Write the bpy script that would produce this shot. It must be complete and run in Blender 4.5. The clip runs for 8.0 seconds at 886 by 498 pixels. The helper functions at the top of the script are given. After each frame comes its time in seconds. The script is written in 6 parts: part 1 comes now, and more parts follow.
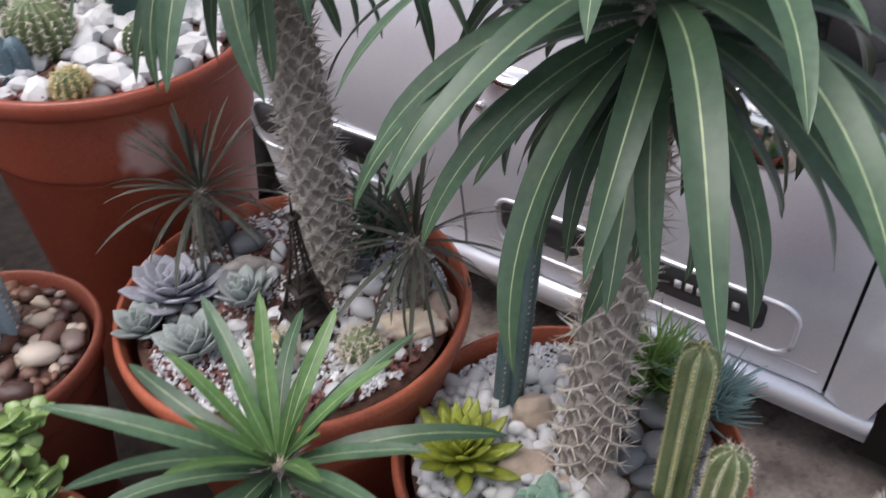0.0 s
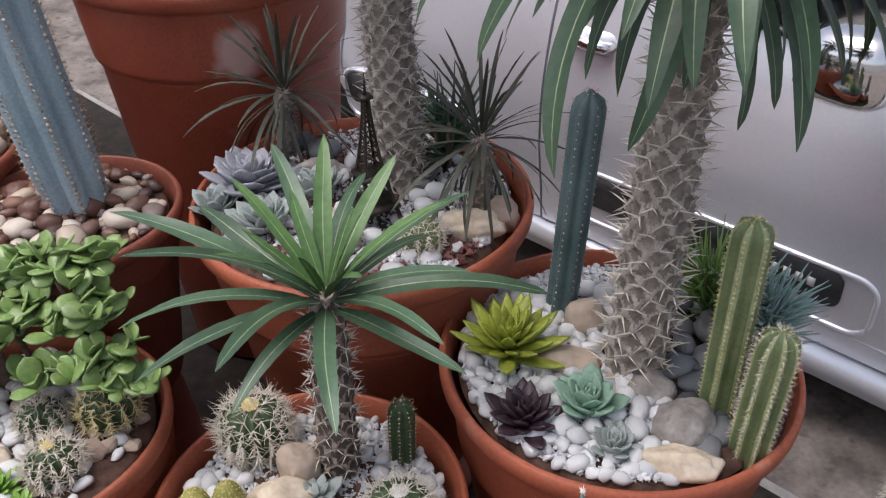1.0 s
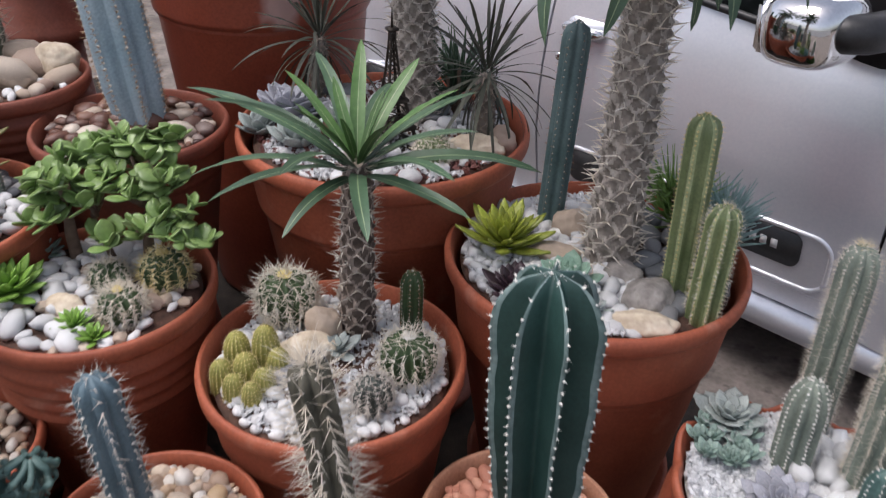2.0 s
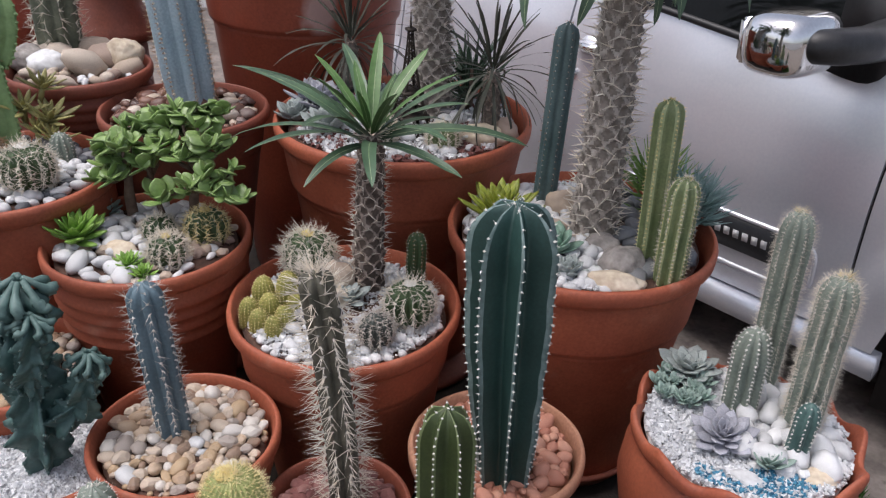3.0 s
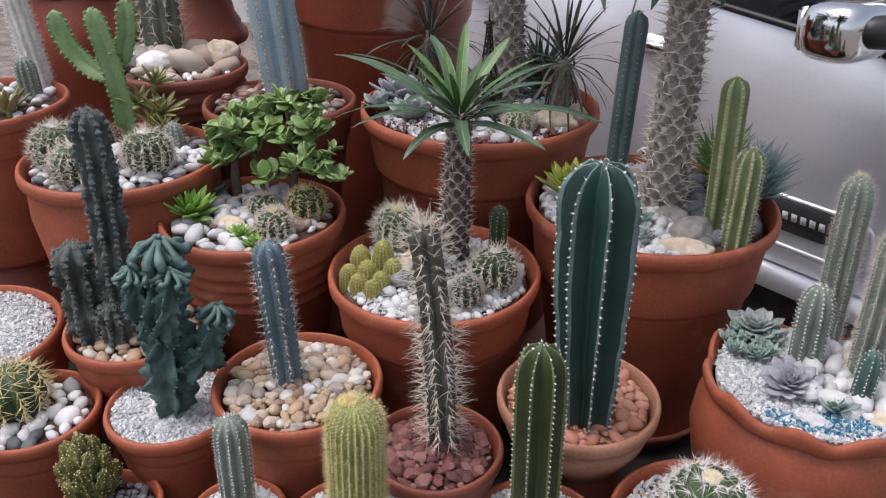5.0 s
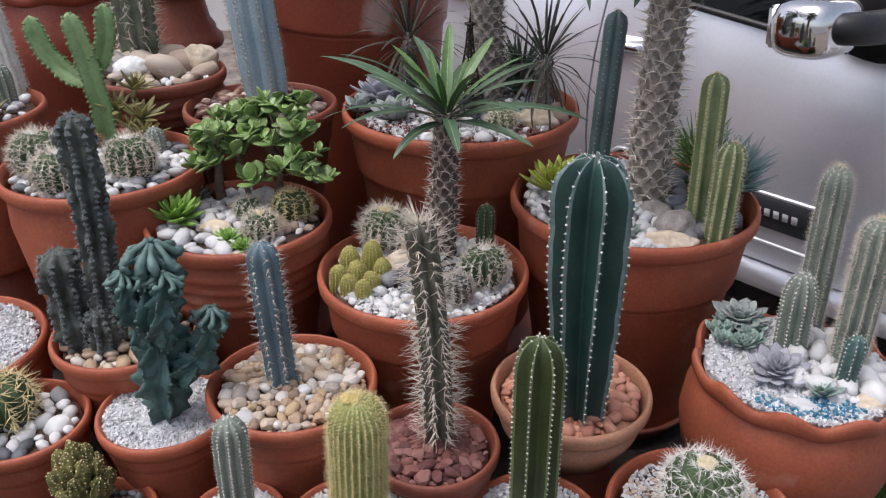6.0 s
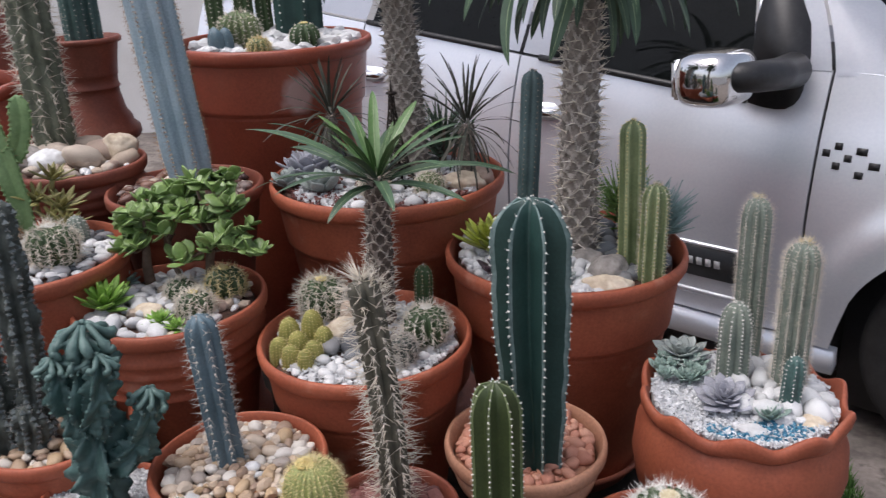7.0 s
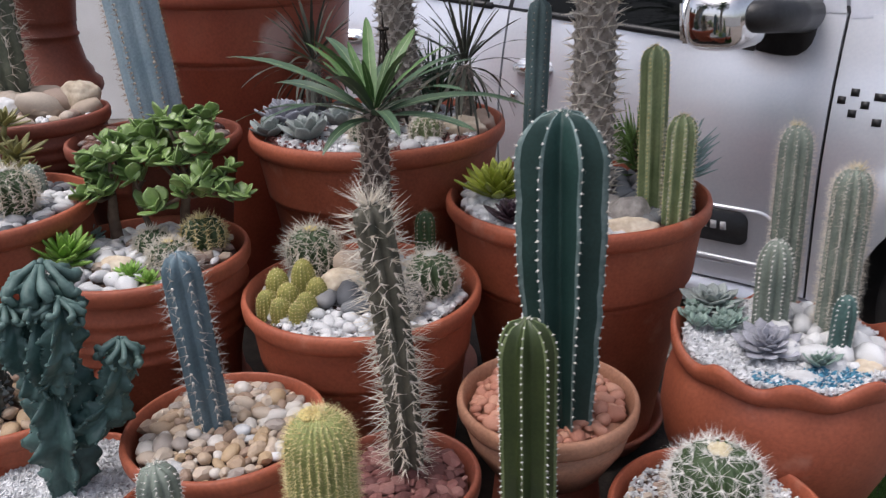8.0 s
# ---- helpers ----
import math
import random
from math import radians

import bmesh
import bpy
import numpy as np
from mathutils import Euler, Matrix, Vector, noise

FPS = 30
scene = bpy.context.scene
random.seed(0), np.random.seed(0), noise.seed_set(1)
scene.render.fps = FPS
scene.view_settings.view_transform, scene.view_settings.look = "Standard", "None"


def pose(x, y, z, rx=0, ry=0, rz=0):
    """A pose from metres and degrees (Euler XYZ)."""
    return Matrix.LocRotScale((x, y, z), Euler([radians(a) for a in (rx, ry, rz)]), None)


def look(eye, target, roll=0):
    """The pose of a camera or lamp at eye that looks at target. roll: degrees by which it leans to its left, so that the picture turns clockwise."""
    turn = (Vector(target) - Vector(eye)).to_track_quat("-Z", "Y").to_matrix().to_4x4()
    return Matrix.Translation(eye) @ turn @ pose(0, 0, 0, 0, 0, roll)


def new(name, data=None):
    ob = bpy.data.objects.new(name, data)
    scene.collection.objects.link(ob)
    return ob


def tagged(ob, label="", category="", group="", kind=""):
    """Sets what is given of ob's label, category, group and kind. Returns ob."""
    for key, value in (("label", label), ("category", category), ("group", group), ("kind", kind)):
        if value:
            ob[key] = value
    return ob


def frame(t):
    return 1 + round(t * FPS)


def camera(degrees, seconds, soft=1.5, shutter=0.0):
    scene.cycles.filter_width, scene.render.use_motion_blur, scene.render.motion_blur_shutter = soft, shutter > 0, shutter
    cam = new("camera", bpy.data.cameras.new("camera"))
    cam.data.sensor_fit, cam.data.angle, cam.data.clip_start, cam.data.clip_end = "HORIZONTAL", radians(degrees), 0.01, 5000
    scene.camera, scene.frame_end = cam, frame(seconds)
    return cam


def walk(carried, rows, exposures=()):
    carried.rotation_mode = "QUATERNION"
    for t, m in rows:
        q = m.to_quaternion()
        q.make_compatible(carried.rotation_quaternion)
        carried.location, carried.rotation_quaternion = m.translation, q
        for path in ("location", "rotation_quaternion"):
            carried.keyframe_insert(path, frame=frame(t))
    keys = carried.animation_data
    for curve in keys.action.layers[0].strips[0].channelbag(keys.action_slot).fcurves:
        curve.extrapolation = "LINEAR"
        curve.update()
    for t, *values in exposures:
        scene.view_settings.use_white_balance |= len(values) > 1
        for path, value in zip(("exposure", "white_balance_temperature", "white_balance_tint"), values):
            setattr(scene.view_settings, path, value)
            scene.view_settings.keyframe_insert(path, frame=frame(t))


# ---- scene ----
cam = camera(56.1, 8.0, soft=1.2, shutter=0.3)
METRES, EYE, TILT, LEAN, TURN = 1.5, 1.75, -39.2, 0.9, 0.0
ROWS = [
    (0.0, 0.0, 0.0, 0.0, 0.0, 0.0, -0.0),
    (0.5, 0.0243, -0.0085, -0.096, 5.21, 0.97, -2.51),
    (1.0, 0.0349, -0.0132, -0.1634, 5.85, 3.27, -4.99),
    (1.5, 0.0406, -0.0556, -0.2356, 5.6, 6.73, -6.07),
    (2.0, 0.0557, -0.1527, -0.3454, 5.38, 6.91, -7.3),
    (3.5, 0.1714, -0.2951, -0.4714, 10.45, 10.11, -10.65),
    (4.0, 0.1844, -0.3174, -0.4936, 12.59, 9.73, -10.73),
    (4.5, 0.1458, -0.3425, -0.5189, 12.05, 9.8, -10.31),
    (6.0, 0.0803, -0.3721, -0.5533, 8.8, 10.86, -8.34),
    (6.5, 0.067, -0.3649, -0.5685, 8.84, 11.26, -5.03),
    (7.0, 0.0637, -0.3633, -0.5925, 4.9, 17.36, -2.44),
    (7.5, 0.0523, -0.3058, -0.6202, 2.81, 17.98, -1.52),
    (8.0, 0.003, -0.2358, -0.6301, 2.8, 17.52, -0.95),
]
walk(cam, [(t, pose(0, 0, EYE, TILT, LEAN, TURN) @ pose(METRES * x, METRES * y, METRES * z, 90 + pitch, roll, yaw)) for t, x, y, z, yaw, pitch, roll in ROWS],
     [(0.0, 0.66, 6400, 15), (2.0, 0.55, 6400, 15), (6.0, 0.52, 6400, 15), (8.0, 0.46, 6400, 15)])

# ---- world and light ----
GROUND, DECK = -0.07, 0.15
world = bpy.data.worlds.new("sky")
scene.world = world
world.use_nodes = True
wn = world.node_tree
sky = wn.nodes.new("ShaderNodeTexSky")
sky.sky_type, sky.sun_disc = "NISHITA", False
sky.sun_elevation, sky.sun_rotation = radians(68), radians(-117)
sky.air_density, sky.dust_density = 1.0, 4.0
haze = wn.nodes.new("ShaderNodeHueSaturation")
haze.inputs["Saturation"].default_value = 0.6
wn.links.new(sky.outputs[0], haze.inputs["Color"])
wn.links.new(haze.outputs[0], wn.nodes["Background"].inputs[0])
wn.nodes["Background"].inputs[1].default_value = 0.125
sun = new("sun", bpy.data.lights.new("sun", "SUN"))
sun.data.energy, sun.data.angle, sun.data.color = 1.35, radians(40), (1.0, 0.98, 0.96)
sun.matrix_world = look((-2.2, 0.3, 8.0), (0, 0.5, 0.5))


# ---- materials ----
def mat(name, dark, light, scale=20, rough=0.6, metal=0.0, bump=0.2, fine=120, spots=None, coat=0.0, rnd=0.0, spec=0.5):
    """Two colours mixed by noise at two scales, with fine relief. spots: (colour, scale, threshold). rnd: how far the brightness differs from object to object."""
    m = bpy.data.materials.new(name)
    m.use_nodes = True
    nt, L = m.node_tree, m.node_tree.links
    b = nt.nodes["Principled BSDF"]
    tc = nt.nodes.new("ShaderNodeTexCoord")
    n1, n2 = nt.nodes.new("ShaderNodeTexNoise"), nt.nodes.new("ShaderNodeTexNoise")
    n1.inputs["Scale"].default_value, n1.inputs["Detail"].default_value = scale, 5
    n2.inputs["Scale"].default_value, n2.inputs["Detail"].default_value = fine, 3
    for n in (n1, n2):
        L.new(tc.outputs["Object"], n.inputs["Vector"])
    mix = nt.nodes.new("ShaderNodeMixRGB")
    mix.inputs[1].default_value, mix.inputs[2].default_value = (*dark, 1), (*light, 1)
    ramp = nt.nodes.new("ShaderNodeMapRange")
    ramp.inputs[1].default_value, ramp.inputs[2].default_value = 0.3, 0.7
    L.new(n1.outputs[0], ramp.inputs[0])
    L.new(ramp.outputs[0], mix.inputs[0])
    out = mix.outputs[0]
    grain = nt.nodes.new("ShaderNodeMixRGB")
    grain.blend_type, grain.inputs[0].default_value = "OVERLAY", 0.35
    L.new(out, grain.inputs[1])
    L.new(n2.outputs[0], grain.inputs[2])
    out = grain.outputs[0]
    if spots:
        n3 = nt.nodes.new("ShaderNodeTexNoise")
        n3.inputs["Scale"].default_value, n3.inputs["Detail"].default_value = spots[1], 4
        L.new(tc.outputs["Object"], n3.inputs["Vector"])
        r3 = nt.nodes.new("ShaderNodeMapRange")
        r3.inputs[1].default_value, r3.inputs[2].default_value = spots[2], spots[2] + 0.15
        r3.inputs[4].default_value = spots[3] if len(spots) > 3 else 0.7
        L.new(n3.outputs[0], r3.inputs[0])
        sp = nt.nodes.new("ShaderNodeMixRGB")
        sp.inputs[2].default_value = (*spots[0], 1)
        L.new(r3.outputs[0], sp.inputs[0])
        L.new(out, sp.inputs[1])
        out = sp.outputs[0]
    if rnd:
        oi = nt.nodes.new("ShaderNodeObjectInfo")
        rr = nt.nodes.new("ShaderNodeMapRange")
        rr.inputs[3].default_value, rr.inputs[4].default_value = 1 - rnd, 1 + rnd
        L.new(oi.outputs["Random"], rr.inputs[0])
        hs = nt.nodes.new("ShaderNodeHueSaturation")
        L.new(rr.outputs[0], hs.inputs["Value"])
        L.new(out, hs.inputs["Color"])
        out = hs.outputs[0]
    L.new(out, b.inputs["Base Color"])
    b.inputs["Roughness"].default_value, b.inputs["Metallic"].default_value = rough, metal
    b.inputs["Specular IOR Level"].default_value = spec
    if coat:
        b.inputs["Coat Weight"].default_value, b.inputs["Coat Roughness"].default_value = coat, 0.06
    if bump:
        bm_ = nt.nodes.new("ShaderNodeBump")
        bm_.inputs["Strength"].default_value, bm_.inputs["Distance"].default_value = bump, 0.002
        L.new(n2.outputs[0], bm_.inputs["Height"])
        L.new(bm_.outputs[0], b.inputs["Normal"])
    return m


def stones(name, colours, rough=0.55, island=False, scale=60):
    """Stones whose colour is picked for each piece from a row of colours, with mottling."""
    m = mat(name, (0.5, 0.5, 0.5), (0.6, 0.6, 0.6), 70, rough, bump=0.25, fine=300)
    nt, L = m.node_tree, m.node_tree.links
    b = nt.nodes["Principled BSDF"]
    src = nt.nodes.new("ShaderNodeNewGeometry").outputs["Random Per Island"] if island else nt.nodes.new("ShaderNodeObjectInfo").outputs["Random"]
    ramp = nt.nodes.new("ShaderNodeValToRGB")
    ramp.color_ramp.interpolation = "CONSTANT"
    els = ramp.color_ramp.elements
    for i, c in enumerate(colours):
        e = els[i] if i < 2 else els.new(i / len(colours))
        e.position, e.color = i / len(colours), (*c, 1)
    L.new(src, ramp.inputs[0])
    tc, nz = nt.nodes.new("ShaderNodeTexCoord"), nt.nodes.new("ShaderNodeTexNoise")
    nz.inputs["Scale"].default_value, nz.inputs["Detail"].default_value = scale, 5
    L.new(tc.outputs["Object"], nz.inputs["Vector"])
    mr = nt.nodes.new("ShaderNodeMapRange")
    mr.inputs[1].default_value, mr.inputs[2].default_value, mr.inputs[3].default_value, mr.inputs[4].default_value = 0.25, 0.75, 0.72, 1.22
    L.new(nz.outputs[0], mr.inputs[0])
    hs = nt.nodes.new("ShaderNodeHueSaturation")
    L.new(mr.outputs[0], hs.inputs["Value"])
    L.new(ramp.outputs[0], hs.inputs["Color"])
    L.new(hs.outputs[0], b.inputs["Base Color"])
    return m


CLAY = mat("terracotta", (0.285, 0.07, 0.034), (0.385, 0.104, 0.05), 9, 0.62, bump=0.15, fine=160, spots=((0.55, 0.3, 0.22), 14, 0.62, 0.35), rnd=0.08)
CLAY_DARK = mat("dark_terracotta", (0.18, 0.047, 0.028), (0.25, 0.069, 0.038), 8, 0.6, bump=0.15, fine=160, spots=((0.4, 0.2, 0.15), 10, 0.62, 0.3), rnd=0.06)
CLAY_GLOSS = mat("polished_terracotta", (0.25, 0.054, 0.03), (0.32, 0.078, 0.042), 6, 0.36, bump=0.06, fine=140, spots=((0.55, 0.36, 0.32), 5, 0.66, 0.5))
CLAY_PALE = mat("pale_terracotta", (0.36, 0.17, 0.1), (0.45, 0.23, 0.145), 18, 0.75, bump=0.3, fine=170)
# near black: the shade between the pots is put into this colour
SHADED_EARTH = mat("gap_shaded_earth", (0.012, 0.009, 0.007), (0.035, 0.026, 0.02), 30, 0.95, bump=0.8, fine=180)
SOIL = mat("soil", (0.05, 0.03, 0.022), (0.13, 0.07, 0.05), 60, 0.95, bump=0.8, fine=220)
GRASS = mat("grass", (0.03, 0.085, 0.014), (0.08, 0.18, 0.03), 30, 0.8, bump=0.3)
PAVE = mat("rough_pavement", (0.1, 0.085, 0.075), (0.26, 0.225, 0.2), 9, 0.9, bump=0.7, fine=60, spots=((0.06, 0.05, 0.045), 22, 0.55))
CONCRETE = mat("concrete", (0.25, 0.24, 0.22), (0.4, 0.38, 0.36), 7, 0.9, bump=0.4)
WALL = mat("white_wall", (0.7, 0.69, 0.66), (0.82, 0.81, 0.79), 3, 0.9, bump=0.2, spots=((0.45, 0.43, 0.4), 1.5, 0.62, 0.4))
WHITE_STONE = stones("white_stone", [(0.63, 0.635, 0.635), (0.7, 0.705, 0.705), (0.56, 0.565, 0.565)])
WHITE_CHIP = stones("white_chip", [(0.58, 0.59, 0.6), (0.66, 0.67, 0.68), (0.5, 0.51, 0.52)], island=True)
CREAM_STONE = stones("cream_pebble", [(0.42, 0.3, 0.2), (0.5, 0.38, 0.27), (0.3, 0.21, 0.15), (0.56, 0.46, 0.36), (0.36, 0.31, 0.27), (0.46, 0.33, 0.2), (0.6, 0.56, 0.5), (0.52, 0.43, 0.34), (0.63, 0.59, 0.54)], 0.5)
BROWN_STONE = stones("brown_pebble", [(0.12, 0.055, 0.038), (0.22, 0.115, 0.08), (0.08, 0.045, 0.038), (0.52, 0.42, 0.33), (0.26, 0.2, 0.175), (0.62, 0.54, 0.45), (0.15, 0.07, 0.05), (0.18, 0.1, 0.075)], 0.27)
PEACH_STONE = stones("peach_pebble", [(0.48, 0.22, 0.15), (0.55, 0.29, 0.2), (0.42, 0.18, 0.12), (0.52, 0.25, 0.17)], 0.7)
RED_STONE = stones("red_gravel", [(0.16, 0.058, 0.052), (0.21, 0.085, 0.075), (0.11, 0.04, 0.037), (0.25, 0.12, 0.105)], 0.75)
GREY_STONE = stones("grey_slate_pebble", [(0.11, 0.12, 0.13), (0.17, 0.18, 0.19), (0.08, 0.085, 0.095), (0.22, 0.22, 0.225)], 0.55)
ROCK_WARM = stones("warm_rock", [(0.45, 0.36, 0.28), (0.52, 0.44, 0.36), (0.4, 0.3, 0.24)], 0.7, scale=30)
ROCK_PALE = mat("pale_rock", (0.5, 0.4, 0.28), (0.72, 0.63, 0.5), 35, 0.7, bump=0.5)
ROCK_GREY = mat("grey_rock", (0.2, 0.18, 0.165), (0.4, 0.37, 0.34), 40, 0.8, bump=0.6)
BLUE_CHIP = stones("blue_gravel", [(0.04, 0.19, 0.3), (0.08, 0.27, 0.38), (0.03, 0.13, 0.22)], 0.5, island=True)
RED_CHIP = stones("red_chip", [(0.16, 0.06, 0.05), (0.22, 0.09, 0.075), (0.12, 0.045, 0.04)], 0.7, island=True)
GREEN_DARK = mat("deep_green_skin", (0.013, 0.042, 0.036), (0.026, 0.068, 0.058), 14, 0.5, bump=0.1, fine=200)
GREEN_FRESH = mat("fresh_green_skin", (0.026, 0.042, 0.011), (0.052, 0.075, 0.022), 12, 0.5, bump=0.1, fine=200)
GREEN_OLIVE = mat("olive_skin", (0.1, 0.14, 0.055), (0.19, 0.23, 0.105), 14, 0.55, bump=0.15, fine=200)
GREEN_GREY = mat("grey_green_skin", (0.14, 0.175, 0.145), (0.24, 0.275, 0.225), 14, 0.6, bump=0.15, fine=200)
GREEN_BLUE = mat("powder_blue_skin", (0.075, 0.125, 0.15), (0.14, 0.205, 0.24), 10, 0.55, bump=0.1, fine=200, spots=((0.07, 0.12, 0.13), 25, 0.6, 0.5))
GREEN_SLATE = mat("slate_green_skin", (0.055, 0.1, 0.1), (0.13, 0.19, 0.19), 9, 0.55, bump=0.15, fine=200)
BLUE_TALL = mat("pale_blue_skin", (0.24, 0.33, 0.38), (0.37, 0.46, 0.51), 8, 0.6, bump=0.1, fine=200)
GREEN_MONST = mat("blue_green_skin", (0.035, 0.08, 0.072), (0.085, 0.16, 0.145), 25, 0.5, bump=0.2, fine=160)
MONST_CREST = mat("pale_blue_green_rib", (0.055, 0.11, 0.098), (0.125, 0.2, 0.18), 30, 0.55, bump=0.2, fine=160)
GREEN_BLACK = mat("blackish_skin", (0.025, 0.032, 0.027), (0.1, 0.115, 0.1), 30, 0.7, bump=0.3, fine=150)
KNOB_DARK = mat("slate_knob", (0.06, 0.078, 0.078), (0.16, 0.185, 0.182), 60, 0.65, bump=0.3, fine=150)
BROWN_SKIN = mat("brownish_skin", (0.055, 0.056, 0.04), (0.17, 0.155, 0.115), 30, 0.7, bump=0.3, fine=150)
BROWN_GREEN = mat("dull_brown_green_skin", (0.07, 0.082, 0.055), (0.17, 0.18, 0.125), 28, 0.65, bump=0.3, fine=150)
GREEN_BALL = mat("ball_skin", (0.03, 0.06, 0.02), (0.06, 0.1, 0.035), 25, 0.6, bump=0.2)
GREEN_BRIGHT = mat("bright_green_skin", (0.12, 0.21, 0.075), (0.2, 0.3, 0.13), 12, 0.5, bump=0.1)
GOLD_SKIN = mat("golden_skin", (0.2, 0.2, 0.05), (0.34, 0.31, 0.08), 40, 0.7, bump=0.4, fine=250)
LIME_SKIN = mat("lime_skin", (0.22, 0.25, 0.08), (0.34, 0.36, 0.13), 30, 0.6, bump=0.4, fine=250)
KNOB_SKIN = mat("knobbly_skin", (0.07, 0.075, 0.02), (0.2, 0.19, 0.06), 60, 0.7, bump=0.4)
FELT = mat("white_felt", (0.6, 0.58, 0.52), (0.75, 0.73, 0.68), 60, 0.95, bump=0.4)
FELT_CREAM = mat("cream_felt", (0.58, 0.51, 0.34), (0.7, 0.63, 0.46), 60, 0.95, bump=0.4)
FELT_YELLOW = mat("yellow_felt", (0.62, 0.5, 0.2), (0.75, 0.65, 0.32), 60, 0.95, bump=0.4)
SPINE_PALE = mat("pale_spine", (0.62, 0.55, 0.44), (0.74, 0.69, 0.6), 30, 0.6, bump=0)
SPINE_GREY = mat("grey_spine", (0.42, 0.38, 0.33), (0.6, 0.55, 0.49), 30, 0.6, bump=0)
SPINE_BROWN = mat("brown_spine", (0.2, 0.1, 0.05), (0.42, 0.27, 0.14), 30, 0.6, bump=0)
SPINE_GOLD = mat("golden_spine", (0.64, 0.52, 0.24), (0.76, 0.66, 0.38), 30, 0.6, bump=0)
SPINE_WHITE = mat("white_spine", (0.75, 0.73, 0.68), (0.85, 0.83, 0.78), 30, 0.6, bump=0)
BARK = mat("grey_thorny_bark", (0.29, 0.25, 0.215), (0.44, 0.4, 0.35), 45, 0.85, bump=0.6, fine=170)
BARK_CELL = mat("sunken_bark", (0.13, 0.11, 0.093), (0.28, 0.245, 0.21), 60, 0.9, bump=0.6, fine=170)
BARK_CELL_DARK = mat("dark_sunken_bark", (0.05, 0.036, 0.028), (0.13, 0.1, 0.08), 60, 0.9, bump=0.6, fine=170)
POWDER_RIB = mat("powdery_rib", (0.1, 0.16, 0.15), (0.2, 0.27, 0.26), 30, 0.6, bump=0.2)
OLIVE_CREST = mat("pale_olive_rib", (0.26, 0.31, 0.15), (0.36, 0.4, 0.22), 30, 0.6, bump=0.2)
BARK_DARK = mat("brown_thorny_bark", (0.2, 0.15, 0.12), (0.36, 0.3, 0.25), 45, 0.85, bump=0.6, fine=170)
LEAF = mat("strap_leaf", (0.036, 0.076, 0.04), (0.066, 0.118, 0.064), 12, 0.44, bump=0.08, rnd=0.25, spots=((0.11, 0.15, 0.05), 16, 0.66, 0.5))
LEAF_FRESH = mat("fresh_strap_leaf", (0.05, 0.115, 0.03), (0.095, 0.18, 0.055), 10, 0.45, bump=0.08, rnd=0.25)
LEAF_RIB = mat("leaf_midrib", (0.2, 0.27, 0.14), (0.3, 0.36, 0.2), 20, 0.5, bump=0)
LEAF_DRY = mat("dark_dry_leaf", (0.025, 0.03, 0.02), (0.07, 0.07, 0.05), 12, 0.6, bump=0.1, rnd=0.3)
JADE_LEAF = mat("jade_leaf", (0.13, 0.222, 0.056), (0.235, 0.33, 0.12), 25, 0.33, bump=0.05, rnd=0.25)
JADE_STEM = mat("jade_stem", (0.1, 0.065, 0.045), (0.2, 0.14, 0.1), 40, 0.8, bump=0.4)
ALOE_YELLOW = mat("yellow_green_leaf", (0.2, 0.26, 0.03), (0.34, 0.36, 0.05), 16, 0.42, bump=0.05, rnd=0.25, spots=((0.34, 0.2, 0.06), 14, 0.62, 0.6))
ALOE_GREEN = mat("lime_green_leaf", (0.14, 0.28, 0.04), (0.24, 0.4, 0.08), 20, 0.42, bump=0.05, rnd=0.2)
ROS_PURPLE = mat("purple_black_leaf", (0.022, 0.012, 0.016), (0.06, 0.03, 0.04), 25, 0.45, bump=0.05, rnd=0.3)
ROS_GREEN = mat("mint_rosette_leaf", (0.2, 0.34, 0.25), (0.3, 0.44, 0.34), 20, 0.55, bump=0.05, rnd=0.15)
ROS_GREY = mat("grey_rosette_leaf", (0.26, 0.3, 0.28), (0.38, 0.42, 0.4), 20, 0.6, bump=0.05, rnd=0.2)
ROS_LILAC = mat("lilac_rosette_leaf", (0.27, 0.28, 0.31), (0.4, 0.4, 0.45), 20, 0.6, bump=0.05, rnd=0.2)
ROS_SEA = mat("sea_green_rosette_leaf", (0.2, 0.29, 0.25), (0.3, 0.39, 0.34), 20, 0.55, bump=0.05, rnd=0.2)
SENECIO = mat("blue_finger_leaf", (0.15, 0.25, 0.24), (0.26, 0.37, 0.35), 20, 0.55, bump=0.05)
NEEDLE = mat("green_finger_leaf", (0.1, 0.2, 0.04), (0.2, 0.32, 0.08), 20, 0.5, bump=0.05)
STAR_LEAF = mat("bronze_star_leaf", (0.16, 0.18, 0.05), (0.33, 0.27, 0.11), 18, 0.5, bump=0.05, rnd=0.3)
SILVER = mat("silver_paint", (0.79, 0.815, 0.87), (0.82, 0.845, 0.9), 2, 0.26, metal=0.45, bump=0.0, coat=0.7)
CHROME = mat("chrome", (0.75, 0.74, 0.73), (0.8, 0.79, 0.78), 4, 0.07, metal=1.0, bump=0)
STEEL = mat("alloy", (0.5, 0.5, 0.51), (0.6, 0.6, 0.61), 12, 0.3, metal=0.9, bump=0)
BLACK = mat("black_plastic", (0.012, 0.012, 0.013), (0.022, 0.022, 0.023), 30, 0.45, bump=0.1)
RUBBER = mat("tyre_rubber", (0.012, 0.012, 0.012), (0.03, 0.029, 0.028), 20, 0.8, bump=0.3)
LETTER = mat("silver_lettering", (0.55, 0.55, 0.55), (0.6, 0.6, 0.6), 10, 0.4, bump=0)
INTERIOR = mat("dark_interior", (0.012, 0.012, 0.012), (0.03, 0.03, 0.03), 6, 0.9)
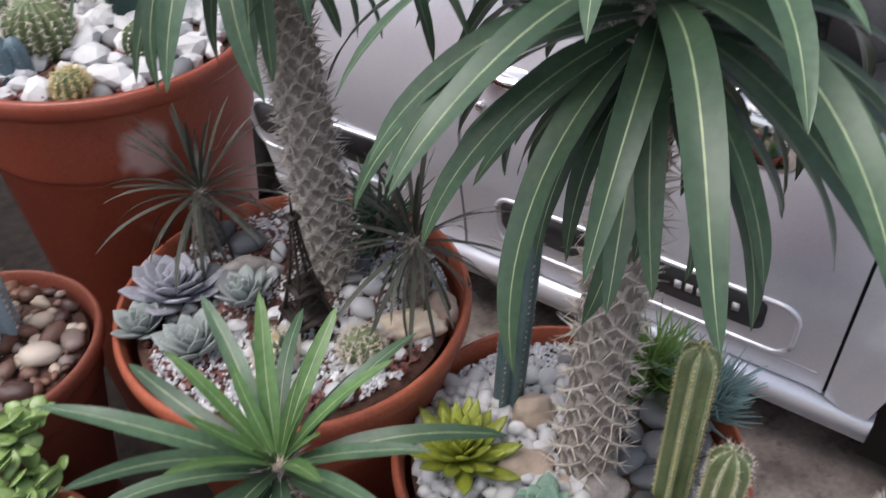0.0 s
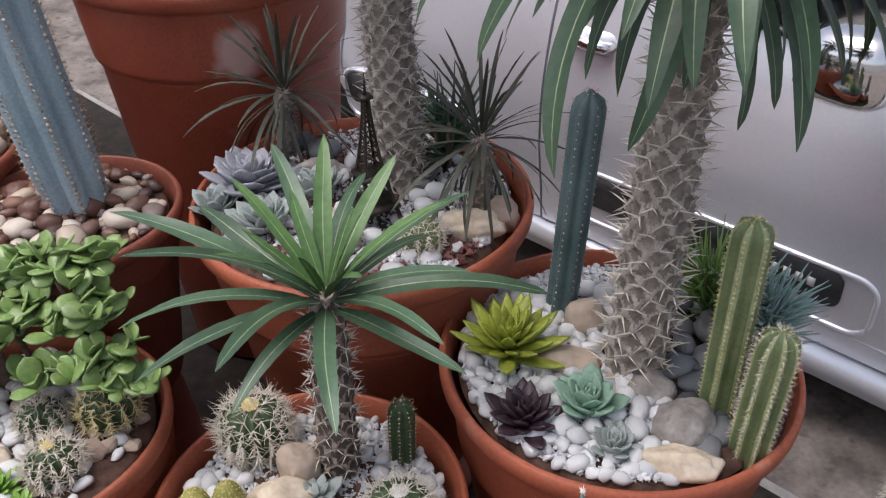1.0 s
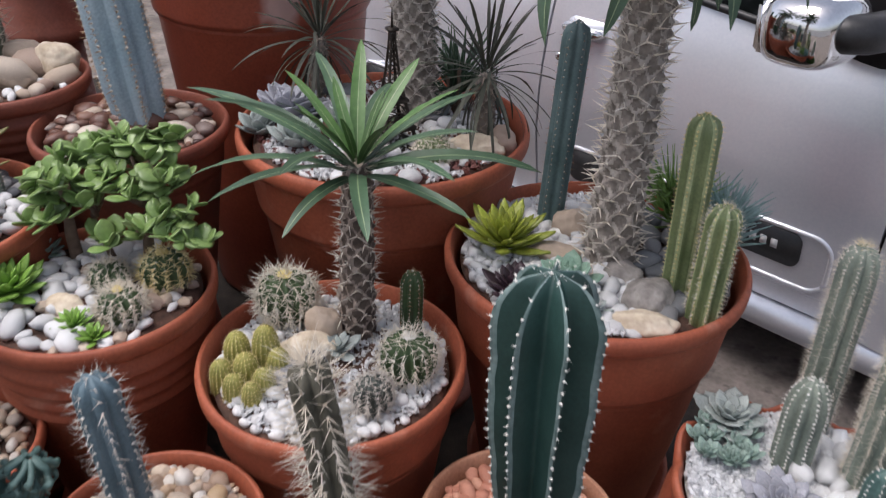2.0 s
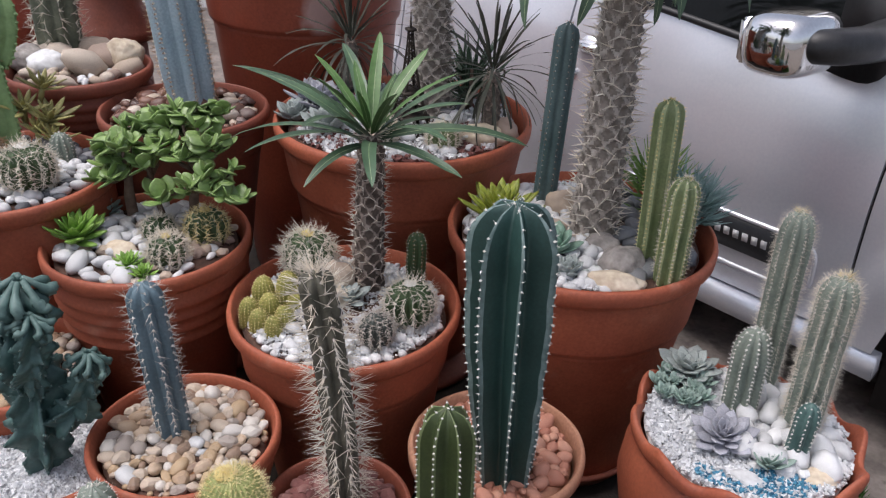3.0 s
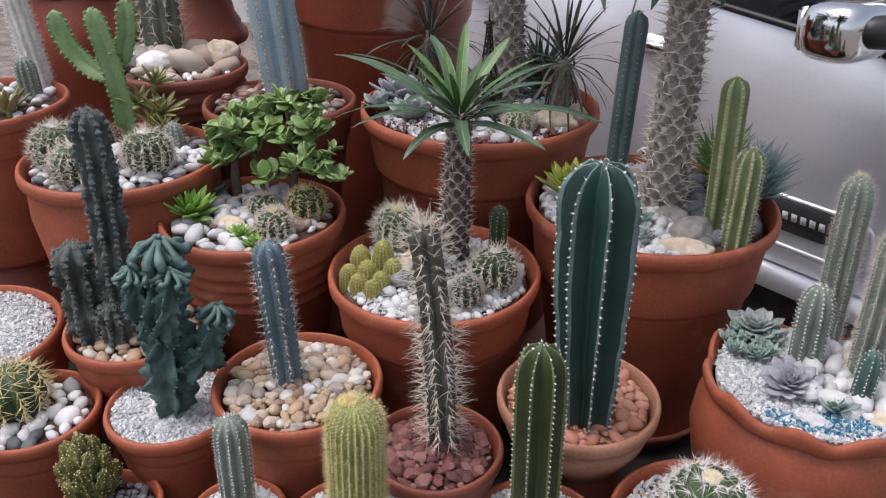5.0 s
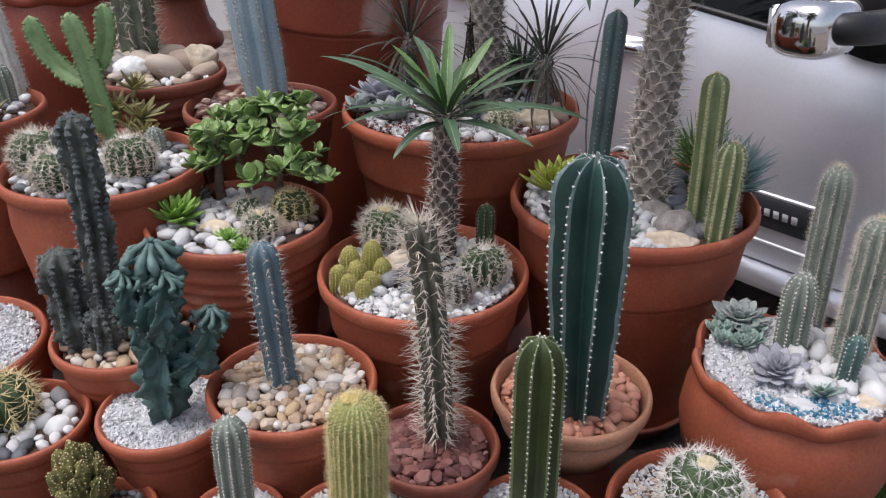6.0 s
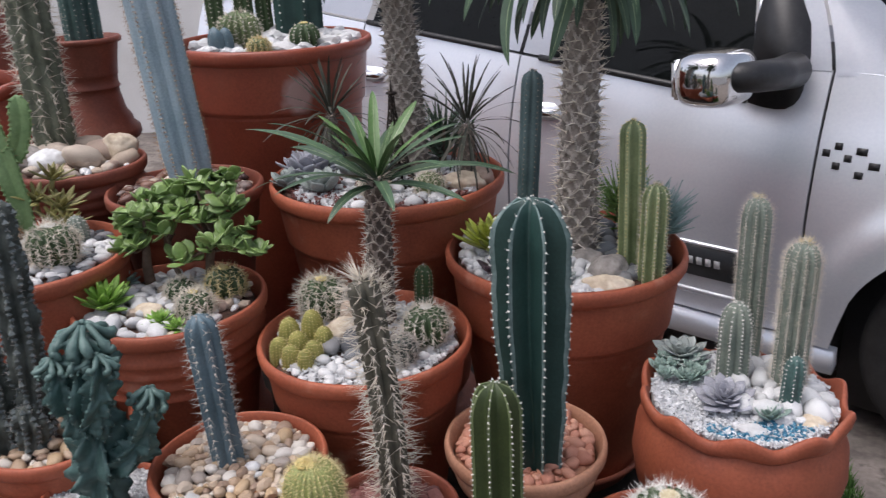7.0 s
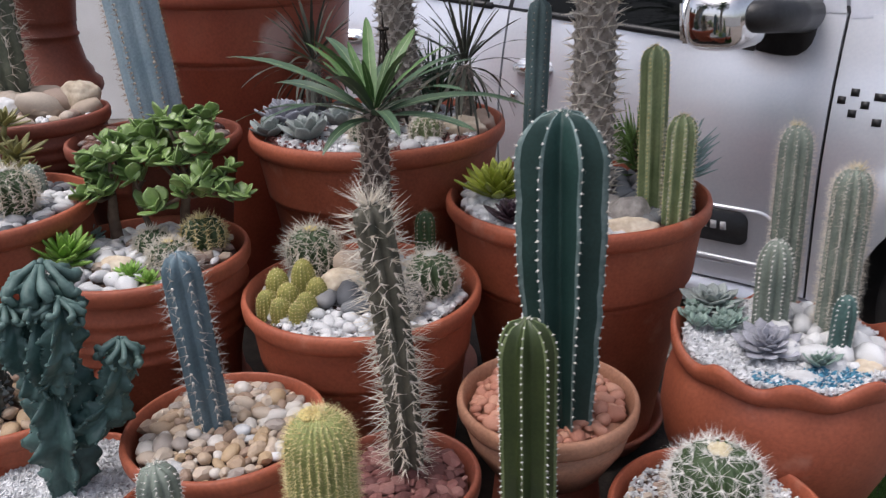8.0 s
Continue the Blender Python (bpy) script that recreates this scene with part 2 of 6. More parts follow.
IRON = mat("dark_bronze", (0.025, 0.02, 0.016), (0.07, 0.055, 0.045), 40, 0.5, metal=0.6, bump=0.2)
GLASS = mat("tinted_glass", (0.01, 0.012, 0.012), (0.012, 0.014, 0.014), 2, 0.03, bump=0)
gb = GLASS.node_tree.nodes["Principled BSDF"]
gb.inputs["Specular IOR Level"].default_value = 0.3


# ---- building blocks ----
def thing(name, label, category, at=(0, 0, 0), group="", rz=0.0, kind=""):
    ob = new(name)
    ob.empty_display_size = 0.02
    ob.matrix_basis = pose(*at, 0, 0, rz)
    return tagged(ob, label, category, group, kind)


def mesh_of(name, bm, material, smooth=True):
    me = bpy.data.meshes.new(name)
    bm.normal_update()
    bm.to_mesh(me)
    bm.free()
    for m in material if isinstance(material, (list, tuple)) else [material]:
        me.materials.append(m)
    if smooth:
        me.polygons.foreach_set("use_smooth", [True] * len(me.polygons))
    return me


def part(name, bm, material, parent, label="", kind="", smooth=True):
    ob = new(name, mesh_of(name, bm, material, smooth) if not isinstance(bm, bpy.types.Mesh) else bm)
    ob.parent = parent
    return tagged(ob, label, kind=kind)


def raw(name, verts, faces, material, smooth=False):
    me = bpy.data.meshes.new(name)
    me.from_pydata(verts, [], faces)
    for m in material if isinstance(material, (list, tuple)) else [material]:
        me.materials.append(m)
    if smooth:
        me.polygons.foreach_set("use_smooth", [True] * len(me.polygons))
    return me


def lathe(profile, seg=72, wobble=0.0, wave=None, seed=0.0):
    """Turns (r, z) round the z axis. wave(angle, r, z) moves r and z."""
    bm = bmesh.new()
    rings = []
    for r, z in profile:
        ring = []
        for i in range(seg):
            a = 2 * math.pi * i / seg
            k = 1 + wobble * noise.noise((math.cos(a) * 1.3 + seed, math.sin(a) * 1.3, z * 4 + seed))
            rr, zz = (r * k, z) if wave is None else wave(a, r * k, z)
            ring.append(bm.verts.new((rr * math.cos(a), rr * math.sin(a), zz)))
        rings.append(ring)
    for a, b in zip(rings, rings[1:]):
        for i in range(seg):
            j = (i + 1) % seg
            bm.faces.new((a[i], a[j], b[j], b[i]))
    return bm


def box(bm, x0, x1, y0, y1, z0, z1, bevel=0.0):
    vs = bmesh.ops.create_cube(bm, size=1, matrix=Matrix.Translation(((x0 + x1) / 2, (y0 + y1) / 2, (z0 + z1) / 2)) @ Matrix.Diagonal((x1 - x0, y1 - y0, z1 - z0, 1)))["verts"]
    if bevel:
        bmesh.ops.bevel(bm, geom=list({e for v in vs for e in v.link_edges}), offset=bevel, segments=2, affect="EDGES")


def tube(bm, pts, radius, seg=8, cap=True):
    """A round bar along pts; radius is a number or a row of numbers."""
    rings = []
    for i, p in enumerate(pts):
        p = Vector([float(c) for c in p])
        t = (Vector(pts[min(i + 1, len(pts) - 1)]) - Vector(pts[max(i - 1, 0)])).normalized()
        s = t.cross(Vector((0, 0, 1)) if abs(t.z) < 0.95 else Vector((1, 0, 0))).normalized()
        n = s.cross(t)
        r = float(radius[i] if isinstance(radius, (list, tuple)) else radius)
        rings.append([bm.verts.new(p + r * (math.cos(2 * math.pi * k / seg) * s + math.sin(2 * math.pi * k / seg) * n)) for k in range(seg)])
    for a, b in zip(rings, rings[1:]):
        for k in range(seg):
            bm.faces.new((a[k], a[(k + 1) % seg], b[(k + 1) % seg], b[k]))
    if cap:
        bm.faces.new(rings[0][::-1])
        bm.faces.new(rings[-1])


def bend(base, tip, sag=(0, 0, 0), n=24):
    b, t, s = Vector(base), Vector(tip), Vector(sag)
    mid = (b + t) / 2 + s
    return [(1 - u) ** 2 * b + 2 * u * (1 - u) * mid + u * u * t for u in (i / n for i in range(n + 1))]


def frames_along(pts):
    out, side = [], Vector((1, 0, 0))
    for i, p in enumerate(pts):
        t = (pts[min(i + 1, len(pts) - 1)] - pts[max(i - 1, 0)]).normalized()
        side = (side - t * side.dot(t)).normalized()
        out.append((p, t, side, t.cross(side)))
    return out


# ---- ground ----
def plane_sheet(name, x0, x1, y0, y1, z, material, label):
    bm = bmesh.new()
    box(bm, x0, x1, y0, y1, z - 0.1, z)
    return tagged(new(name, mesh_of(name, bm, material, False)), label, kind="structure")


plane_sheet("ground", -60, 60, -60, 60, GROUND, PAVE, "rough grey-brown pavement with dirt and stains")


def deck():
    """The raised lawn bed on which the pots stand, with a concrete edge along the car."""
    d = Vector((0.82, -0.574, 0)).normalized()
    n = Vector((-0.574, -0.82, 0)).normalized()
    a = Vector((0.92, 1.283, 0)) + n * 0.42
    outline = [a - d * 3.2, a + d * 0.12, Vector((0.80, -0.9, 0)), Vector((-2.6, -0.9, 0)), Vector((-2.6, 1.6, 0))]
    for name, grow, z0, z1, material, label in (("kerb", 0.05, GROUND, DECK - 0.012, CONCRETE, "low concrete edging of the raised bed"), ("lawn_bed", 0.0, GROUND + 0.01, DECK - 0.004, SHADED_EARTH, "raised bed of earth with the gap shade in its colour")):
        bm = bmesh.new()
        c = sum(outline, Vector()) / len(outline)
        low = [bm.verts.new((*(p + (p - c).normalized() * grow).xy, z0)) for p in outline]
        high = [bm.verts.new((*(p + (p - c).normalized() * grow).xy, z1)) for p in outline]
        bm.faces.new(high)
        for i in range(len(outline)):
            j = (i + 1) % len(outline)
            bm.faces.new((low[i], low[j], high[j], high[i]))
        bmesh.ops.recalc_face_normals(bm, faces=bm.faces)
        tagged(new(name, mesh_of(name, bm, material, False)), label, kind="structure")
    rnd = random.Random(5)
    verts, faces = [], []
    while len(faces) < 22000:
        x, y = rnd.uniform(0.42, 0.95), rnd.uniform(-0.2, 0.85)
        if (Vector((x, y, 0)) - a).dot(n) < 0.02 or x > 0.78 + 0.1 * y:
            continue
        an, h, w = rnd.uniform(0, 6.3), rnd.uniform(0.012, 0.035), 0.0022
        dx, dy = math.cos(an) * w, math.sin(an) * w
        lx, ly = rnd.uniform(-0.014, 0.014), rnd.uniform(-0.014, 0.014)
        k = len(verts)
        verts += [(x - dx, y - dy, DECK - 0.006), (x + dx, y + dy, DECK - 0.006), (x + lx, y + ly, DECK + h)]
        faces.append((k, k + 1, k + 2))
    tagged(new("grass", raw("grass", verts, faces, GRASS)), "short dark green grass between the pots", "grass", kind="stuff")


deck()


# ---- pots ----
def pot_profile(style, r, h, collar=None):
    lip, wall = 0.009 + r * 0.02, 0.012 + r * 0.02
    t = 2 * lip
    rim = [(r - wall - lip * 0.2, h - 0.05), (r - wall, h - lip), (r - wall + lip * 0.4, h - lip * 0.25), (r - lip * 0.7, h), (r - lip * 0.2, h - lip * 0.25),
           (r, h - lip * 0.9), (r - 0.001, h - t), (r - lip * 0.5, h - t * 1.35)]
    if style == "bowl":
        k = [(0.62, 0), (0.66, 0.02), (0.86, 0.4), (0.95, 0.75)]
        body = [(r * a, h * b) for a, b in k]
    elif style == "ridged":
        body = [(r * 0.66, 0), (r * 0.68, 0.01), (r * 0.8, h * 0.45)]
        for i in range(4):
            z = h * (0.62 + 0.07 * i)
            body += [(r * (0.87 + 0.018 * i), z - 0.008), (r * (0.9 + 0.018 * i), z), (r * (0.875 + 0.018 * i), z + 0.006)]
    elif style == "belly":
        body = [(r * 0.42, 0), (r * 0.48, 0.01), (r * 0.66, h * 0.17), (r * 0.86, h * 0.36), (r * 0.99, h * 0.52), (r * 1.045, h * 0.66), (r * 1.02, h * 0.79), (r * 0.95, h * 0.89)]
    else:
        g = h - collar if collar else h - max(0.06, 0.3 * h if style == "deep" else 0.26 * h)
        body = [(r * 0.64, 0), (r * 0.66, 0.012), (r * 0.66 + (r * 0.86 - r * 0.66) * 0.6, g * 0.6), (r * 0.86, g - 0.012), (r * 0.875, g - 0.003), (r * 0.868, g + 0.001), (r * 0.895, g + 0.005), (r * 0.9, g + 0.015)]
    body.append((r - lip * 1.1, h - t * 1.5))
    return body, rim


def pot(name, label, x, y, z, r, style="plain", material=CLAY, group="planted terracotta pots", height=None, seed=0.0, collar=None):
    h = height or min(z - DECK, 2.0 * r)
    gap = z - h - DECK
    if gap < 0.05:
        h, gap = z - DECK, 0
    ob = thing(name, label, "plant pot", (x, y, DECK + gap), group)
    body, rim = pot_profile(style, r, h, collar)
    wave = None
    if style == "belly":
        def wave(a, rr, zz):
            k = max(0.0, min(1.0, (zz - h * 0.86) / (h * 0.14)))
            s = math.sin(10 * a)
            return rr * (1 + 0.034 * k * s), zz + 0.012 * k * math.sin(10 * a + 0.6)
    part("body", lathe([(0.0005, 0.004)] + body, 120 if wave else 80, 0.012, wave, seed), material, ob)
    part("rim", lathe([body[-1]] + rim[::-1], 120 if wave else 80, 0.012, wave, seed), material, ob)
    if gap:
        low = thing("upturned_pot", "upturned dark terracotta pot used as a stand", "plant pot", (x, y, DECK), "pots used as stands")
        q = r * 0.72
        part("body", lathe([(q, 0), (q + 0.008, 0.004), (q + 0.008, min(0.03, gap * 0.3)), (q - 0.004, min(0.034, gap * 0.35)), (q * 0.78, gap - 0.004), (q * 0.76, gap), (0.001, gap)], 48, 0.01), CLAY_DARK, low)
    return ob


# ---- stones ----
def pebble_mesh(name, seed, material, angular=False, flat=0.6):
    bm = bmesh.new()
    bmesh.ops.create_icosphere(bm, subdivisions=2, radius=1)
    for v in bm.verts:
        k = 1 + (0.3 if angular else 0.34) * noise.noise(v.co * 0.95 + Vector((seed * 7.3, seed, 2))) + 0.08 * noise.noise(v.co * 2.3 + Vector((seed, 1, seed * 3)))
        if angular:
            k = round(k * 7) / 7 * (1 + 0.16 * noise.noise(v.co * 2.2 + Vector((seed, 3, seed * 5))))
        v.co = v.co * k
        v.co.z *= flat
    return mesh_of(name, bm, material, not angular)


def rock(name, label, x, y, z, sx, sy, sz, material, seed=0.0, rz=0.0, kind_name="rock"):
    bm = bmesh.new()
    bmesh.ops.create_icosphere(bm, subdivisions=4, radius=1)
    for v in bm.verts:
        p = v.co.copy()
        k = 1 + 0.28 * noise.noise(p * 1.1 + Vector((seed, seed * 3, 1))) + 0.1 * noise.noise(p * 3 + Vector((seed, 0, 4))) + 0.03 * noise.noise(p * 9)
        v.co = Vector((p.x * k * sx, p.y * k * sy, p.z * k * sz))
    ob = new(name, mesh_of(name, bm, material))
    ob.matrix_basis = pose(x, y, z + sz * 0.45, 0, 0, rz)
    return tagged(ob, label, kind_name, "decorative rocks")


MESHES = {}


def pebble_set(material, angular, flat):
    key = (material.name, angular, flat)
    if key not in MESHES:
        MESHES[key] = [pebble_mesh("pebble", i + 1.5, material, angular, flat) for i in range(6)]
    return MESHES[key]


def bed(label, x, y, z, r, layers, depth=0.03, soil=SOIL, seed=0, mound=0.012):
    """The filling of a pot: earth, and layers of (name, material, size, count, where(dx, dy), angular, flat) stones. size in metres."""
    ob = thing("pebble_bed", label, "pebbles", (x, y, z - depth), "pebble beds")
    part("soil", lathe([(r * 0.93, -0.012), (r * 0.9, 0.0), (r * 0.55, mound * 0.6), (0.0005, mound)], 48, 0.02), soil, ob)
    rnd = random.Random(seed)
    put = []
    for name, material, size, count, where, angular, flat in layers:
        meshes = pebble_set(material, angular, flat)
        tries = made = 0
        while made < count and tries < count * 40:
            tries += 1
            a, q = rnd.uniform(0, 2 * math.pi), r * 0.9 * math.sqrt(rnd.random())
            dx, dy = q * math.cos(a), q * math.sin(a)
            s = size * rnd.uniform(0.7, 1.35)
            if where and not where(dx, dy):
                continue
            if math.hypot(dx, dy) > r * 0.93 - s * 0.8:
                continue
            if any((dx - u) ** 2 + (dy - v) ** 2 < (0.68 * (s + w)) ** 2 for u, v, w in put):
                continue
            put.append((dx, dy, s))
            made += 1
            p = new(name, meshes[rnd.randrange(6)])
            p.parent = ob
            lift = mound * (1 - (q / r) ** 2) + s * flat * rnd.uniform(0.25, 0.75)
            p.matrix_basis = pose(dx, dy, lift, rnd.uniform(-22, 22), rnd.uniform(-22, 22), rnd.uniform(0, 360)) @ Matrix.Diagonal((s * rnd.uniform(1.0, 1.25), s * rnd.uniform(0.75, 1.0), s, 1))
    return ob


def chips(ob, name, label, material, r, size, count, where=None, seed=0, lift=0.006):
    """Fine gravel, joined into one mesh."""
    rnd = random.Random(seed)
    verts, faces = [], []
    base = [(1, 0, 0), (-0.5, 0.8, 0), (-0.4, -0.9, 0), (0.1, 0, 0.8), (0, 0.1, -0.8)]
    tri = [(0, 1, 3), (1, 2, 3), (2, 0, 3), (1, 0, 4), (2, 1, 4), (0, 2, 4)]
    made = 0
    while made < count:
        a, q = rnd.uniform(0, 6.2832), r * 0.9 * math.sqrt(rnd.random())
        dx, dy = q * math.cos(a), q * math.sin(a)
        made += 1
        if where and not where(dx, dy):
            continue
        m = pose(dx, dy, lift + rnd.uniform(0, size * 1.2), rnd.uniform(0, 360), rnd.uniform(0, 360), rnd.uniform(0, 360))
        s = size * rnd.uniform(0.6, 1.3)
        k = len(verts)
        verts += [tuple(m @ (Vector(v) * s)) for v in base]
        faces += [tuple(i + k for i in f) for f in tri]
    g = new(name, raw(name, verts, faces, material))
    g.parent = ob
    return tagged(g, label, kind="stuff")


# ---- cacti ----
class Spines:
    """Thin spikes gathered into one mesh."""
    def __init__(self):
        self.v, self.f = [], []

    def add(self, p, d, length, w):
        d = d.normalized()
        s = d.cross(Vector((0.3, 0.5, 0.81))).normalized()
        n = d.cross(s)
        k = len(self.v)
        self.v += [tuple(p + w * s), tuple(p + w * (-0.5 * s + 0.87 * n)), tuple(p + w * (-0.5 * s - 0.87 * n)), tuple(p + d * length)]
        self.f += [(k, k + 1, k + 3), (k + 1, k + 2, k + 3), (k + 2, k, k + 3)]

    def tuft(self, p, s):
        k = len(self.v)
        self.v += [tuple(p + s * Vector(q)) for q in ((1, 0, 0), (-1, 0, 0), (0, 1, 0), (0, -1, 0), (0, 0, 1), (0, 0, -1))]
        self.f += [tuple(k + i for i in t) for t in ((0, 2, 4), (2, 1, 4), (1, 3, 4), (3, 0, 4), (2, 0, 5), (1, 2, 5), (3, 1, 5), (0, 3, 5))]

    def done(self, name, material, parent, label=""):
        if self.v:
            g = new(name, raw(name, self.v, self.f, material))
            g.parent = parent
            tagged(g, label, kind="stuff")


def dome(top=0.12, foot=0.85, neck=0.12):
    """Radius along a column: a slightly narrower foot, and a rounded top over its last part."""
    def f(s):
        k = foot + (1 - foot) * min(1, s / max(neck, 0.01))
        return k * (math.sqrt(max(0.0, 1 - ((s - 1 + top) / top) ** 2)) if s > 1 - top else 1)
    return f


def stem(parent, name, path, radius, prof, ribs, depth, skin, sharp=False, per_rib=6, lumps=0.0, spacing=0.014, felt=0.0, felt_mat=None, spines=0, spine_len=0.01,
         spine_w=0.0005, spine_mat=None, splay=1.0, top_tuft=0, seed=0, twist=0.0, phase=0.0, label="", crest_mat=None, tuft_mat=None):
    rnd = random.Random(seed)
    fr = frames_along(path)
    n, seg = len(fr), ribs * per_rib
    total = sum((path[i + 1] - path[i]).length for i in range(n - 1))
    bm = bmesh.new()
    rings, marks = [], []
    for i, (p, t, s, b) in enumerate(fr):
        u = i / (n - 1)
        R = max(0.0006, radius * prof(u))
        ring = []
        for k in range(seg):
            a = 2 * math.pi * k / seg
            c = ribs * a / 2
            f = 1 - depth * (abs(math.sin(c)) ** 0.75 if sharp else 1 - abs(math.cos(c)) ** 0.8)
            if lumps:
                q = Vector((math.cos(a), math.sin(a), u * total / radius * 0.8 + seed))
                f *= 1 + lumps * noise.noise(q * 1.3) + lumps * 0.6 * noise.noise(q * 3.1)
            aa = a + phase + twist * u + 0.02 * noise.noise((u * 9, k // per_rib, seed))
            ring.append(bm.verts.new(p + R * f * (math.cos(aa) * s + math.sin(aa) * b)))
            if k % per_rib == 0:
                marks.append((u * total, k // per_rib, ring[-1].co.copy(), (math.cos(aa) * s + math.sin(aa) * b), t, u))
        rings.append(ring)
    for r0, r1 in zip(rings, rings[1:]):
        for k in range(seg):
            bm.faces.new((r0[k], r0[(k + 1) % seg], r1[(k + 1) % seg], r1[k]))
    bm.faces.new(rings[-1])
    mats = [skin]
    if crest_mat:
        mats.append(crest_mat)
        bm.faces.ensure_lookup_table()
        for i, f in enumerate(bm.faces):
            if (i % seg) % per_rib in (0, per_rib - 1) and i < (n - 1) * seg:
                f.material_index = 1
    body = part(name, bm, mats, parent, label)
    sp, fe = Spines(), Spines()
    for rib in range(ribs):
        row = [m for m in marks if m[1] == rib]
        d = spacing * rnd.uniform(0.2, 1)
        for m0, m1 in zip(row, row[1:]):
            while d <= m1[0]:
                w = (d - m0[0]) / max(1e-6, m1[0] - m0[0])
                if 0 <= w <= 1:
                    pos = m0[2].lerp(m1[2], w)
                    out = m0[3].lerp(m1[3], m0[5]).normalized()
                    up = m0[5]
                    o = (out + m0[4] * max(0, (up - 0.85) * 6)).normalized()
                    if felt:
                        fe.tuft(pos - o * felt * 0.2, felt * rnd.uniform(0.7, 1.2))
                    for _ in range(spines):
                        side = Vector((rnd.gauss(0, 1), rnd.gauss(0, 1), rnd.gauss(0, 1))) * splay * 0.6
                        dirn = o + side
                        if dirn.dot(o) < 0.1:
                            dirn = dirn - o * dirn.dot(o) + o * 0.15
                        sp.add(pos, dirn, spine_len * rnd.uniform(0.5, 1.25), spine_w)
                d += spacing * rnd.uniform(0.85, 1.15)
    top, tdir = fr[-1][0], fr[-1][1]
    tf = Spines()
    for _ in range(top_tuft):
        q = Vector((rnd.gauss(0, 1), rnd.gauss(0, 1), rnd.gauss(0, 0.4)))
        tf.add(top - tdir * 0.004 + q * radius * 0.14, tdir * 0.9 + q * 0.8, spine_len * rnd.uniform(0.6, 1.6), spine_w)
    fe.done("areole_wool", felt_mat or FELT, body)
    sp.done("spine_cover", spine_mat or SPINE_PALE, body)
    tf.done("crown_tuft", tuft_mat or spine_mat or SPINE_PALE, body)
    return body


def column(name, label, base, tip, radius, ribs, depth, skin, sag=(0, 0, 0), top=0.12, foot=0.85, n=30, prof=None, **kw):
    ob = thing(name, label, "cactus", base, "columnar cacti")
    b, t = Vector((0, 0, -0.02)), Vector(tip) - Vector(base)
    stem(ob, "stem", bend(b, t, sag, n), radius, prof or dome(top, foot), ribs, depth, skin, **kw)
    return ob


def ball(name, label, at, radius, ribs, skin, squash=0.9, spines=9, spine_len=0.02, spine_mat=None, depth=0.3, felt=0.0022, seed=0, crown=None, spacing=None, spine_w=0.0009):
    ob = thing(name, label, "cactus", at, "ball cacti")
    h = 2 * radius * squash
    path = [Vector((0, 0, -0.3 * h + 1.3 * h * i / 18)) for i in range(19)]

    def prof(u):
        q = (-0.3 + 1.3 * u) * 2 - 1
        return math.sqrt(max(0.003, 1 - max(-1, min(1, q)) ** 2)) if q > 0 else max(0.6, math.sqrt(max(0, 1 - min(1, q * q) * 0.7)))
    body = stem(ob, "body", path, radius, prof, ribs, depth, skin, per_rib=4, spacing=spacing or radius * 0.19, felt=felt, spines=spines, spine_len=spine_len, spine_w=spine_w, spine_mat=spine_mat, splay=1.9, top_tuft=16, seed=seed)
    if crown:
        c = Spines()
        rnd = random.Random(seed)
        for _ in range(170):
            a, q = rnd.uniform(0, 6.28), radius * 0.24 * math.sqrt(rnd.random())
            c.tuft(Vector((q * math.cos(a), q * math.sin(a), h * 1.0 - q * q / radius * 0.5)), radius * 0.05)
        c.done("woolly_crown", crown, body, "pale woolly crown")
    return ob


# ---- leaves ----
def strap_leaf(length, width, rise, droop, material, rib=LEAF_RIB, fold=0.25, seed=0, n=14):
    """A long leaf from the origin along x: rise is the first angle up, droop the angle by which it has turned down at its tip."""
    bm = bmesh.new()
    rows, p, a = [], Vector((0, 0, 0)), radians(rise)
    for i in range(n + 1):
        u = i / n
        w = width * min(1, (u + 0.1) / 0.42) ** 0.6 * (1 - min(1, u) ** 4.5) ** 0.75 + 0.0008
        a = radians(rise - droop * u ** 1.25)
        up = Vector((-math.sin(a), 0, math.cos(a)))
        tw = 0.3 * noise.noise((u * 3, seed, 0.5))
        drift = 0.12 * length * u * u * noise.noise((seed * 1.7, 0.4, u))
        cols = []
        for v in (-1, -0.55, -0.055, 0.055, 0.55, 1):
            y = v * w / 2
            z = fold * abs(v) * w / 2 + (0.0007 if abs(v) < 0.2 else 0) + tw * y + 0.0016 * v * noise.noise((u * 9, seed, v))
            cols.append(bm.verts.new(p + Vector((0, y + drift, 0)) + up * z))
        rows.append(cols)
        p = p + Vector((math.cos(a), 0, math.sin(a))) * (length / n)
    for r0, r1 in zip(rows, rows[1:]):
        for k in range(5):
            f = bm.faces.new((r0[k], r1[k], r1[k + 1], r0[k + 1]))
            f.material_index = 1 if k == 2 else 0
    return mesh_of("leaf", bm, [material, rib])


